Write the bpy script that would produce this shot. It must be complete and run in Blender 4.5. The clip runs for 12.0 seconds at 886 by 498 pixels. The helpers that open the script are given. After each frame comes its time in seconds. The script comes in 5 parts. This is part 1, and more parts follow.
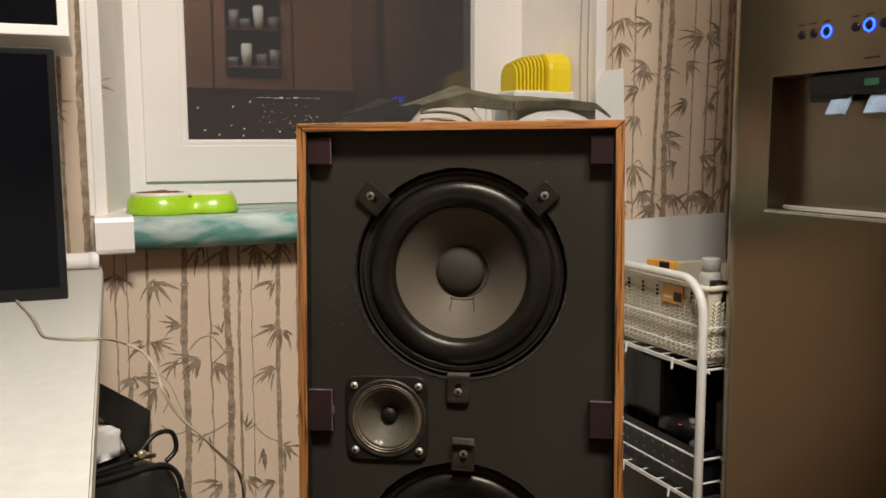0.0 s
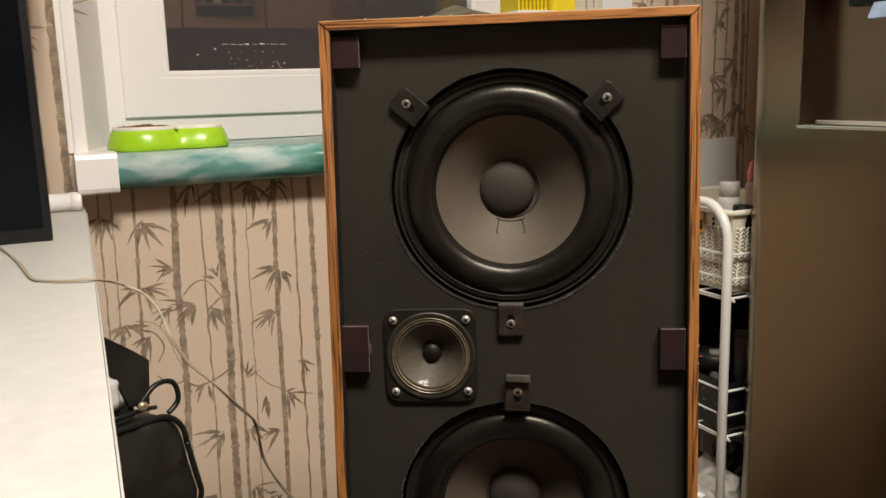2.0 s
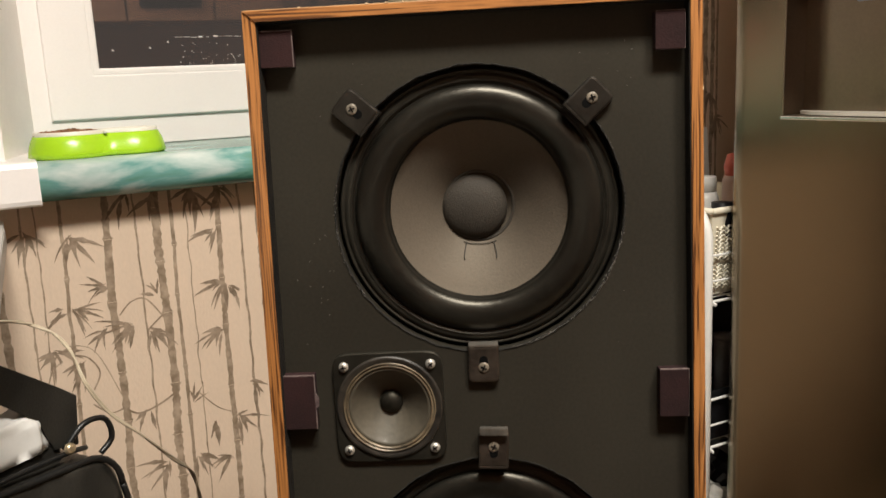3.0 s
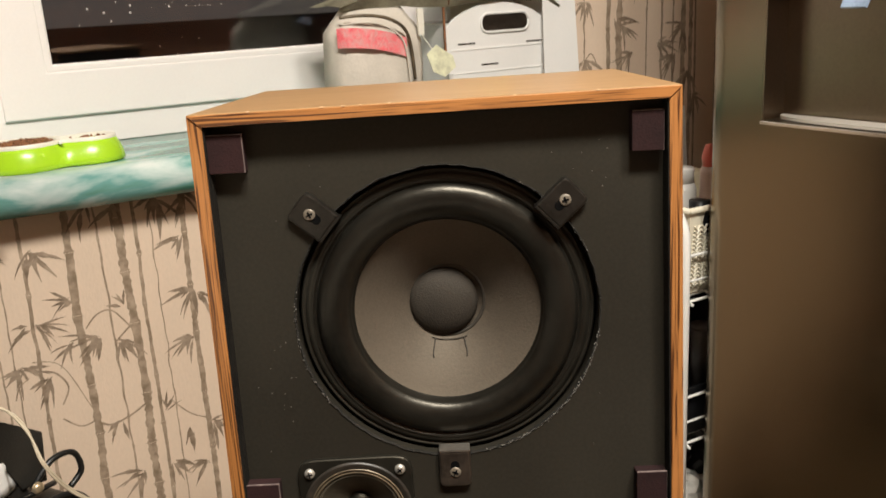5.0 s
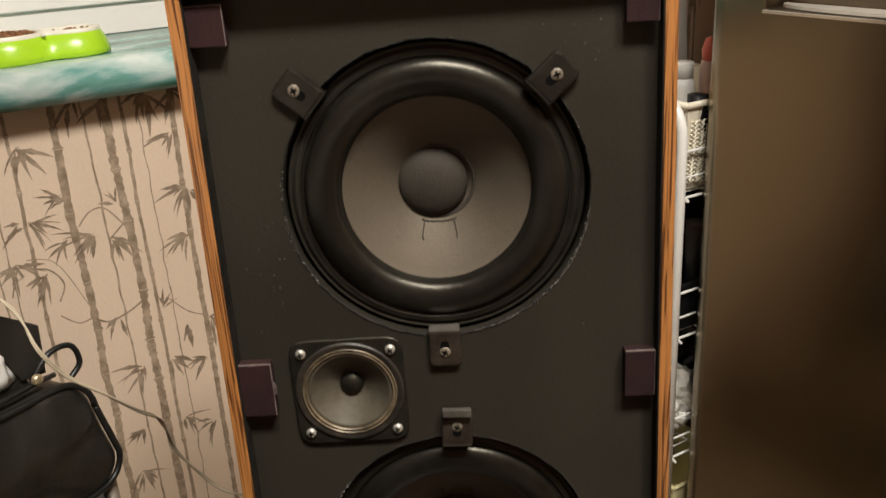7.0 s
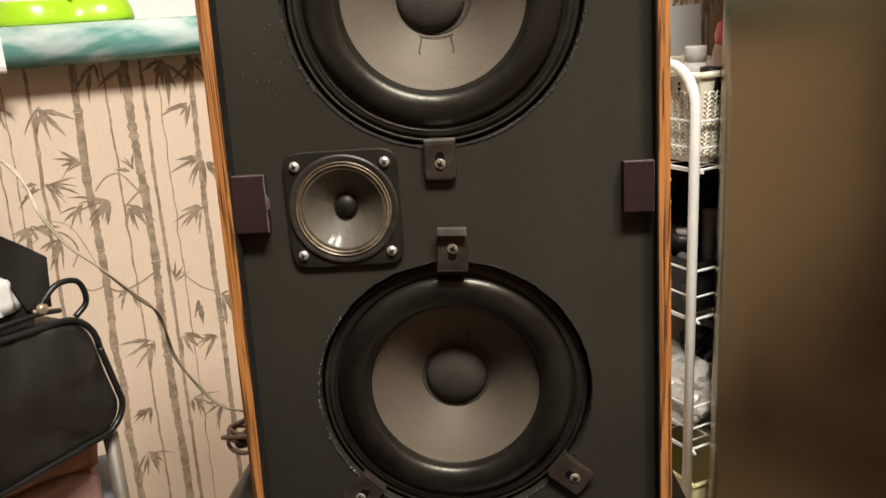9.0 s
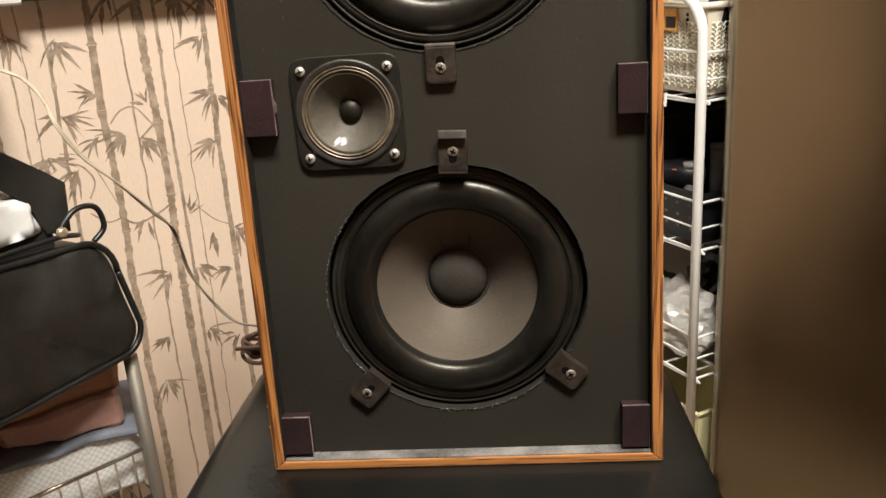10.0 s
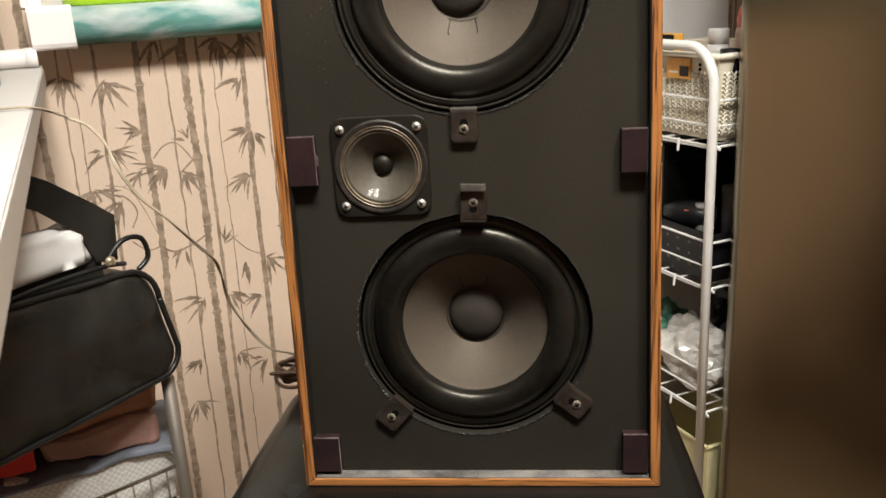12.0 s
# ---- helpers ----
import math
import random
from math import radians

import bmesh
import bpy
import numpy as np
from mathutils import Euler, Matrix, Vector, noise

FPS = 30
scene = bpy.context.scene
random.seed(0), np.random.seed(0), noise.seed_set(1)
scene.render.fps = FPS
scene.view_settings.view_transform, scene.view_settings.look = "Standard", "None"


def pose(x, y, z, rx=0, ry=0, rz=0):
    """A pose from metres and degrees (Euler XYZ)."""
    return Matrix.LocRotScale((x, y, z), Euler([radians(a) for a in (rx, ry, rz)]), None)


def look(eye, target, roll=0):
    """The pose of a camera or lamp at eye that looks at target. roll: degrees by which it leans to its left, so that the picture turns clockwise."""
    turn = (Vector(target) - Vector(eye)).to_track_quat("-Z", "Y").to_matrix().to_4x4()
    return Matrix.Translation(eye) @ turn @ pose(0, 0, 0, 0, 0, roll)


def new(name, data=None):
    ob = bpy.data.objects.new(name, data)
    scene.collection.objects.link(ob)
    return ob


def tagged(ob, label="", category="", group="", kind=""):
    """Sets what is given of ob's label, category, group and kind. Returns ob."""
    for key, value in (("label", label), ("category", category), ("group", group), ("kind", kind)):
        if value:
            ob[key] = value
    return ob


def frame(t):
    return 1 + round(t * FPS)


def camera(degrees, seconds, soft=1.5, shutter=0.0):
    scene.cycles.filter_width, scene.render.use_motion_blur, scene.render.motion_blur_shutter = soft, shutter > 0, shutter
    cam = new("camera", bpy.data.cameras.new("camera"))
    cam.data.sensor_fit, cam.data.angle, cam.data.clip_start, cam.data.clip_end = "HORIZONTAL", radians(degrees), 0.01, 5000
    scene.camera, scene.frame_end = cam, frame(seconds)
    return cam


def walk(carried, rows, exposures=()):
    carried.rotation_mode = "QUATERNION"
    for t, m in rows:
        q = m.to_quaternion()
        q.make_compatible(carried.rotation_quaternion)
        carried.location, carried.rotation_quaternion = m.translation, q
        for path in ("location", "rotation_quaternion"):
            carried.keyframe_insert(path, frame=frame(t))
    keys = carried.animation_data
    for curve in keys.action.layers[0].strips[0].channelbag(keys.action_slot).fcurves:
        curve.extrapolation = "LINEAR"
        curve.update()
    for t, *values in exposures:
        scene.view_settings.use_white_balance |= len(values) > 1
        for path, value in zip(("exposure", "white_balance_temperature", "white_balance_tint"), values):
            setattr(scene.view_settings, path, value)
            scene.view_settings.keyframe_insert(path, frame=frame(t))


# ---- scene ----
cam = camera(54.8, 12.0, shutter=0.4)
PATH = [
    (0, (0.101, -0.978, 1.111), (-0.144, 0.998, 0.933), 0.0),
    (0.5, (0.082, -0.951, 1.08), (-0.184, 1.021, 0.881), -0.3),
    (1, (0.057, -0.927, 1.075), (-0.191, 1.039, 0.802), -0.7),
    (1.5, (0.033, -0.915, 1.067), (-0.185, 1.051, 0.77), -0.8),
    (2, (0.011, -0.873, 1.071), (-0.174, 1.094, 0.764), -1.5),
    (2.5, (0.009, -0.795, 1.075), (-0.131, 1.173, 0.748), -2.4),
    (3, (0.003, -0.727, 1.085), (-0.095, 1.242, 0.751), -2.6),
    (3.2, (0.007, -0.716, 1.108), (-0.096, 1.253, 0.775), -2.8),
    (4.8, (0.018, -0.663, 1.189), (-0.032, 1.29, 0.761), -3.2),
    (5, (0.017, -0.66, 1.215), (-0.037, 1.279, 0.728), -3.4),
    (5.5, (0.031, -0.651, 1.257), (-0.02, 1.248, 0.63), -4.4),
    (6, (0.033, -0.645, 1.282), (0.012, 1.239, 0.61), -3.8),
    (6.5, (0.027, -0.655, 1.27), (-0.011, 1.22, 0.573), -4.0),
    (6.7, (0.024, -0.654, 1.24), (-0.027, 1.215, 0.53), -3.9),
    (8.3, (0.033, -0.697, 1.031), (-0.056, 1.236, 0.527), -3.2),
    (8.5, (0.034, -0.701, 1.009), (-0.061, 1.233, 0.509), -3.1),
    (9, (0.036, -0.716, 0.966), (-0.072, 1.218, 0.467), -3.4),
    (9.5, (0.046, -0.734, 0.941), (-0.087, 1.178, 0.367), -3.9),
    (10, (0.048, -0.758, 0.929), (-0.099, 1.144, 0.329), -3.8),
    (10.5, (0.054, -0.791, 0.928), (-0.101, 1.112, 0.334), -3.3),
    (11, (0.057, -0.803, 0.925), (-0.112, 1.102, 0.343), -3.9),
    (11.5, (0.057, -0.803, 0.933), (-0.123, 1.107, 0.367), -3.8),
    (12, (0.056, -0.841, 0.969), (-0.138, 1.076, 0.432), -3.0),
]

# World: x along the window wall, y towards it, z up. The speaker stands turned and leaning back a little on its chair.
YAW, BACK, SEAT = -29.5, -1.73, 0.47
BASE = pose(0, 0, 0, 0, 0, YAW) @ pose(0, 0, SEAT, BACK)
VIEW = BASE @ pose(0, 0, -SEAT)
# The plan is drawn in units of the speaker's own plan; SCALE and DEEP bring it to true metres over the floor.
SCALE, DEEP = 0.76, 0.30
TRUE = Matrix.Scale(SCALE, 4) @ pose(0, 0, DEEP)


def true_pose(m):
    q = m.to_quaternion().to_matrix().to_4x4()
    return Matrix.Translation(TRUE @ m.translation) @ q


walk(cam, [(t, true_pose(VIEW @ look(eye, target, roll))) for t, eye, target, roll in PATH],
     exposures=[(0.0, 0.02, 6500, 10), (0.5, 0.20, 6500, 10), (1.0, 0.20, 6500, 10), (2.0, 0.14, 6500, 10), (2.5, 0.25, 6500, 10), (3.0, 0.42, 6500, 10), (5.0, 0.46, 6500, 10), (6.0, 0.44, 6500, 10), (6.5, 0.30, 6500, 10), (8.5, 0.54, 6450, 10), (9.0, 0.82, 6400, 10), (10.5, 1.0, 6200, 10), (11.4, 0.98, 6150, 10), (12.0, 0.74, 6200, 10)])

# ---- light ----
world = bpy.data.worlds.new("night")
scene.world = world
world.use_nodes = True
world.node_tree.nodes["Background"].inputs[0].default_value = (0.90, 0.78, 0.70, 1)
world.node_tree.nodes["Background"].inputs[1].default_value = 0.050


def lamp(name, place, watts, size, colour, aim=(0, 0, -1)):
    data = bpy.data.lights.new(name, "AREA")
    data.shape, data.size, data.energy, data.color = "DISK", size, watts, colour
    ob = new(name, data)
    ob.matrix_world = look(place, Vector(place) + Vector(aim) + Vector((0, 0.001, 0)))
    return ob


WARM = (1.0, 0.955, 0.86)
LAMPS = ((-0.33, -1.02), (0.14, -1.34))
for (lx, ly), watts in zip(LAMPS, (36, 37)):
    lamp("ceiling_lamp_light", (lx, ly, 3.03), watts, 0.34, WARM)


# ---- materials ----
def mat(name, colour, rough=0.5, metal=0.0, vary=0.12, scale=8.0, bump=0.05, fine=220.0, stretch=(1, 1, 1), second=None, coat=0.0, spec=0.5, tint=(1, 1, 1)):
    """A principled surface with colour that varies at two scales and a fine relief."""
    m = bpy.data.materials.new(name)
    m.use_nodes = True
    nt = m.node_tree
    b = nt.nodes["Principled BSDF"]
    b.inputs["Roughness"].default_value, b.inputs["Metallic"].default_value = rough, metal
    b.inputs["Coat Weight"].default_value, b.inputs["Specular IOR Level"].default_value = coat, spec
    b.inputs["Specular Tint"].default_value = (*tint, 1)
    tc = nt.nodes.new("ShaderNodeTexCoord")
    mp = nt.nodes.new("ShaderNodeMapping")
    mp.inputs["Scale"].default_value = stretch
    nt.links.new(tc.outputs["Object"], mp.inputs["Vector"])
    n1, n2 = nt.nodes.new("ShaderNodeTexNoise"), nt.nodes.new("ShaderNodeTexNoise")
    n1.inputs["Scale"].default_value, n2.inputs["Scale"].default_value = scale, fine
    n1.inputs["Detail"].default_value, n2.inputs["Detail"].default_value = 6, 3
    for n in (n1, n2):
        nt.links.new(mp.outputs[0], n.inputs["Vector"])
    mixf = nt.nodes.new("ShaderNodeMath")
    mixf.operation = "MULTIPLY_ADD"
    mixf.inputs[1].default_value = 0.35
    nt.links.new(n2.outputs["Fac"], mixf.inputs[0])
    nt.links.new(n1.outputs["Fac"], mixf.inputs[2])
    ramp = nt.nodes.new("ShaderNodeValToRGB")
    lo = tuple(c * (1 - vary) for c in colour) if second is None else second
    hi = tuple(min(1, c * (1 + vary)) for c in colour)
    ramp.color_ramp.elements[0].position, ramp.color_ramp.elements[1].position = 0.5, 0.85
    ramp.color_ramp.elements[0].color, ramp.color_ramp.elements[1].color = (*lo, 1), (*hi, 1)
    nt.links.new(mixf.outputs[0], ramp.inputs[0])
    nt.links.new(ramp.outputs[0], b.inputs["Base Color"])
    rr = nt.nodes.new("ShaderNodeMapRange")
    rr.inputs["To Min"].default_value, rr.inputs["To Max"].default_value = max(0.02, rough - 0.08), min(1, rough + 0.08)
    nt.links.new(n1.outputs["Fac"], rr.inputs["Value"])
    nt.links.new(rr.outputs[0], b.inputs["Roughness"])
    if bump:
        bp = nt.nodes.new("ShaderNodeBump")
        bp.inputs["Strength"].default_value, bp.inputs["Distance"].default_value = bump, 0.002
        nt.links.new(n2.outputs["Fac"], bp.inputs["Height"])
        nt.links.new(bp.outputs[0], b.inputs["Normal"])
    return m


def glow(name, colour, strength):
    m = bpy.data.materials.new(name)
    m.use_nodes = True
    b = m.node_tree.nodes["Principled BSDF"]
    b.inputs["Base Color"].default_value = (*colour, 1)
    b.inputs["Emission Color"].default_value, b.inputs["Emission Strength"].default_value = (*colour, 1), strength
    return m


def glass(name, colour=(1, 1, 1), rough=0.0):
    m = bpy.data.materials.new(name)
    m.use_nodes = True
    b = m.node_tree.nodes["Principled BSDF"]
    b.inputs["Base Color"].default_value = (*colour, 1)
    b.inputs["Roughness"].default_value, b.inputs["Transmission Weight"].default_value, b.inputs["IOR"].default_value = rough, 1.0, 1.5
    return m


def wood(name, light, dark, along="X", scale=1.0, rough=0.38, heavy=0.0):
    """Oak veneer: stretched grain lines with darker pores."""
    m = mat(name, light, rough=rough, vary=0.1, scale=10, bump=0.08, fine=160)
    nt = m.node_tree
    b = nt.nodes["Principled BSDF"]
    tc = nt.nodes.new("ShaderNodeTexCoord")
    mp = nt.nodes.new("ShaderNodeMapping")
    s = {"X": (11, 420, 420), "Z": (420, 420, 11), "Y": (420, 11, 420)}[along]
    mp.inputs["Scale"].default_value = tuple(v * scale for v in s)
    nt.links.new(tc.outputs["Object"], mp.inputs["Vector"])
    n = nt.nodes.new("ShaderNodeTexNoise")
    n.inputs["Scale"].default_value, n.inputs["Detail"].default_value, n.inputs["Distortion"].default_value = 1.0, 5, 1.6
    nt.links.new(mp.outputs[0], n.inputs["Vector"])
    ramp = nt.nodes.new("ShaderNodeValToRGB")
    els = ramp.color_ramp.elements
    els[0].position, els[1].position = 0.36 + heavy, 0.54 + heavy
    els[0].color, els[1].color = (*dark, 1), (*light, 1)
    mid = els.new(0.44 + heavy)
    mid.color = (*[0.35 * d + 0.65 * l for d, l in zip(dark, light)], 1)
    nt.links.new(n.outputs["Fac"], ramp.inputs[0])
    nt.links.new(ramp.outputs[0], b.inputs["Base Color"])
    return m


M = {}
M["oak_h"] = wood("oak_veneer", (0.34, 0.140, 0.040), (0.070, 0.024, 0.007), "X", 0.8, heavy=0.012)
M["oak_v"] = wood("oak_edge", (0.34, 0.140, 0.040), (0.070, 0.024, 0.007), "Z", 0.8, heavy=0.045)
# same oak, paler: the gloss of the lamps on the top is in its colour
M["oak_top_lit"] = wood("oak_top_lit", (0.325, 0.190, 0.086), (0.27, 0.148, 0.062), "X", 0.5, 0.34)
M["baffle"] = mat("black_baffle", (0.0190, 0.0168, 0.0130), 0.62, spec=0.20, vary=0.30, scale=4, bump=0.035, fine=420, tint=(1.0, 0.90, 0.72))
M["raw_edge"] = mat("raw_board_edge", (0.0060, 0.0055, 0.0045), 0.9, spec=0.2, vary=0.7, scale=70, bump=0.8, fine=500, second=(0.020, 0.018, 0.015))
M["lining"] = mat("black_painted_edge", (0.0045, 0.004, 0.0035), 0.8, spec=0.15, vary=0.6, scale=60, bump=0.5, fine=400, second=(0.016, 0.014, 0.011))
M["dusty"] = mat("dusty_black", (0.11, 0.10, 0.09), 0.85, vary=0.5, scale=40, bump=0.3, fine=600, second=(0.035, 0.033, 0.03))
M["rubber"] = mat("black_rubber", (0.0064, 0.0058, 0.0046), 0.33, spec=0.30, vary=0.5, scale=22, bump=0.08, fine=260, tint=(1.0, 0.92, 0.78))
M["basket"] = mat("black_metal_basket", (0.0085, 0.0078, 0.0062), 0.48, spec=0.30, vary=0.4, scale=30, bump=0.08, tint=(1.0, 0.90, 0.72))
M["cone"] = mat("grey_cone", (0.061, 0.0495, 0.0375), 0.58, spec=0.32, vary=0.22, scale=9, bump=0.10, fine=600, tint=(1.0, 0.88, 0.72))
M["cap"] = mat("dust_cap_felt", (0.027, 0.022, 0.0165), 0.72, spec=0.3, vary=0.25, scale=24, bump=0.22, fine=800)
M["bracket"] = mat("brown_bracket", (0.0200, 0.0150, 0.0118), 0.42, spec=0.4, vary=0.5, scale=60, bump=0.2, second=(0.0090, 0.0072, 0.0058), tint=(1.0, 0.88, 0.72))
M["clip_black"] = mat("black_clip", (0.0075, 0.0066, 0.0056), 0.40, spec=0.35, vary=0.5, scale=60, bump=0.2, tint=(1.0, 0.90, 0.76))
M["screw"] = mat("zinc_screw", (0.40, 0.38, 0.34), 0.42, 0.7, vary=0.2, scale=80)
M["clip_screw"] = mat("tarnished_screw", (0.125, 0.105, 0.080), 0.5, 0.25, vary=0.4, scale=120, bump=0.2)
M["screw_dull"] = mat("worn_bare_metal", (0.16, 0.145, 0.125), 0.45, 0.7, vary=0.3, scale=60)
M["flange"] = mat("brown_flange", (0.020, 0.016, 0.012), 0.45, vary=0.4, scale=60, second=(0.008, 0.007, 0.006))
# near-black for hollow, slots and slits: their shade put into the colour
M["dark"] = mat("hole_shade_black", (0.003, 0.003, 0.003), 0.9, spec=0.05, vary=0.2)
M["ring"] = mat("tarnished_brass_ring", (0.115, 0.088, 0.056), 0.40, 0.3, vary=0.5, scale=40, second=(0.045, 0.035, 0.023))
M["tweeter_cone"] = mat("tweeter_paper", (0.055, 0.047, 0.034), 0.55, spec=0.25, coat=0.10, vary=0.3, scale=22, bump=0.12)
M["pad"] = mat("maroon_pad", (0.0175, 0.0074, 0.0074), 0.9, spec=0.15, vary=0.35, scale=30, bump=0.2, fine=800, second=(0.0115, 0.0060, 0.0060))
# pale tone for worn card, with the highlight on the pads' bevels painted in
M["pad_edge"] = mat("worn_lit_card_edge", (0.13, 0.10, 0.09), 0.9, vary=0.5, scale=50, second=(0.05, 0.03, 0.03))
M["lint"] = mat("pale_lint", (0.12, 0.112, 0.098), 0.95, vary=0.5, scale=200)
M["chip"] = mat("bare_chip", (0.62, 0.44, 0.27), 0.8)
M["frame_white"] = mat("white_pvc", (0.84, 0.795, 0.775), 0.32, vary=0.03, scale=4, bump=0.02)
M["plaster_white"] = mat("white_reveal", (0.89, 0.835, 0.80), 0.6, vary=0.06, scale=6, bump=0.08)
M["counter"] = mat("white_laminate", (0.49, 0.478, 0.445), 0.42, vary=0.05, scale=60, bump=0.04, fine=500)
M["counter_edge"] = mat("grey_edge_band", (0.42, 0.40, 0.37), 0.45, vary=0.05)
M["paper"] = mat("beige_wallpaper", (0.67, 0.525, 0.405), 0.75, vary=0.05, scale=5, bump=0.18, fine=260, stretch=(1, 1, 0.5))
M["print"] = mat("bamboo_ink", (0.150, 0.107, 0.070), 0.75, vary=0.35, scale=46, fine=170, second=(0.41, 0.31, 0.225))
M["print_dark"] = mat("bamboo_leaf_ink", (0.125, 0.088, 0.058), 0.75, vary=0.35, scale=44, fine=170, second=(0.37, 0.28, 0.205))
M["steel"] = mat("brushed_steel", (0.215, 0.172, 0.115), 0.25, 1.0, vary=0.06, scale=3, bump=0.015, fine=300, stretch=(1, 1, 0.03))
M["steel_dark"] = mat("dispenser_steel", (0.215, 0.170, 0.125), 0.30, 1.0, vary=0.10, scale=4, bump=0.04)
M["chrome"] = mat("chrome", (0.75, 0.73, 0.70), 0.15, 1.0, vary=0.05)
M["satin"] = mat("satin_light_metal", (0.62, 0.58, 0.52), 0.32, 0.4, vary=0.08, scale=12)
M["black_plastic"] = mat("black_plastic", (0.006, 0.006, 0.007), 0.38, vary=0.2, spec=0.35)
M["screen"] = mat("screen_glass", (0.003, 0.004, 0.006), 0.22, vary=0.1, spec=0.12)
M["white_metal"] = mat("white_enamel", (0.74, 0.73, 0.70), 0.35, vary=0.04, scale=20)
M["rattan"] = mat("ivory_plastic", (0.66, 0.61, 0.49), 0.5, vary=0.08, scale=30)
M["leather"] = mat("black_leather", (0.0050, 0.0050, 0.0045), 0.29, spec=0.30, vary=0.3, scale=10, bump=0.08, fine=700, tint=(1.0, 0.94, 0.84))
M["nylon"] = mat("black_nylon", (0.0185, 0.0172, 0.0150), 0.38, spec=0.50, vary=0.5, scale=9, bump=0.30, fine=420, tint=(1.0, 0.92, 0.80))
M["piping"] = mat("black_piping", (0.008, 0.008, 0.008), 0.4, vary=0.2)
M["floor"] = mat("beige_floor", (0.25, 0.195, 0.135), 0.45, vary=0.15, scale=3)
M["ceiling"] = mat("white_ceiling", (0.75, 0.73, 0.70), 0.8, vary=0.03)
M["cabinet"] = mat("brown_cabinet", (0.20, 0.095, 0.052), 0.4, vary=0.2, scale=5, stretch=(1, 1, 6))
# made-up brown for unseen surfaces, chosen to darken what the fridge reflects
M["unseen_brown"] = mat("unseen_dark_brown", (0.125, 0.068, 0.039), 0.5, vary=0.25, scale=4, stretch=(1, 1, 5))
M["lime"] = mat("lime_plastic", (0.36, 0.62, 0.02), 0.25, vary=0.04)
M["ivory"] = mat("ivory_plastic_liner", (0.74, 0.71, 0.62), 0.4, vary=0.04)
M["kibble"] = mat("brown_kibble", (0.20, 0.085, 0.035), 0.85, vary=0.4, scale=80, bump=0.5)
M["cable"] = mat("grey_beige_cable", (0.36, 0.30, 0.215), 0.5, vary=0.1)
M["yellow"] = mat("yellow_plastic", (0.86, 0.66, 0.02), 0.35, vary=0.04)
M["olive"] = mat("olive_cloth", (0.34, 0.31, 0.22), 0.85, vary=0.3, scale=20, bump=0.4)
M["white_plastic"] = mat("white_plastic", (0.76, 0.75, 0.73), 0.38, vary=0.03)
M["beige_cloth"] = mat("beige_cloth", (0.58, 0.53, 0.46), 0.7, vary=0.08, scale=20, bump=0.3)
M["pink"] = mat("pink_glitter", (0.58, 0.10, 0.12), 0.4, vary=0.45, scale=90, bump=0.8, fine=300, second=(0.72, 0.34, 0.33))


def marble():
    """Green and blue clouded laminate of the sill."""
    m = mat("green_marble", (0.2, 0.4, 0.35), 0.22, vary=0.1, scale=5, bump=0.0)
    nt = m.node_tree
    b = nt.nodes["Principled BSDF"]
    tc = nt.nodes.new("ShaderNodeTexCoord")
    mp = nt.nodes.new("ShaderNodeMapping")
    mp.inputs["Scale"].default_value = (1.0, 2.2, 3.4)
    nt.links.new(tc.outputs["Object"], mp.inputs["Vector"])
    n = nt.nodes.new("ShaderNodeTexNoise")
    n.inputs["Scale"].default_value, n.inputs["Detail"].default_value, n.inputs["Distortion"].default_value = 6.5, 6, 0.25
    nt.links.new(mp.outputs[0], n.inputs["Vector"])
    ramp = nt.nodes.new("ShaderNodeValToRGB")
    els = ramp.color_ramp.elements
    els[0].position, els[0].color = 0.34, (0.025, 0.11, 0.09, 1)
    els[1].position, els[1].color = 0.72, (0.70, 0.75, 0.72, 1)
    for p, c in ((0.42, (0.055, 0.20, 0.15)), (0.48, (0.13, 0.31, 0.25)), (0.54, (0.17, 0.37, 0.34)), (0.59, (0.38, 0.53, 0.50))):
        e = els.new(p)
        e.color = (*c, 1)
    nt.links.new(n.outputs["Fac"], ramp.inputs[0])
    nt.links.new(ramp.outputs[0], b.inputs["Base Color"])
    return m


M["marble"] = marble()
M["glass"] = glass("window_glass")
M["blue_led"] = glow("blue_led", (0.012, 0.055, 1.0), 6)
M["lamp_glow"] = glow("lamp_glow", (1.0, 0.93, 0.80), 4)
M["lever"] = mat("clear_blue_lever", (0.24, 0.31, 0.42), 0.10, vary=0.3, scale=30, coat=0.4)


# ---- building helpers ----
def part(name, bm, material, parent=None, label="", smooth=False):
    me = bpy.data.meshes.new(name)
    bmesh.ops.recalc_face_normals(bm, faces=bm.faces[:])
    bm.to_mesh(me)
    bm.free()
    me.materials.append(material)
    if smooth:
        for p in me.polygons:
            p.use_smooth = True
    ob = new(name, me)
    ob.parent = parent
    if label:
        ob["label"] = label
    return ob


def thing(name, label, category, m=None, group="", kind=""):
    ob = new(name)
    ob.empty_display_size = 0.05
    if m is not None:
        ob.matrix_world = m
    return tagged(ob, label, category, group, kind)


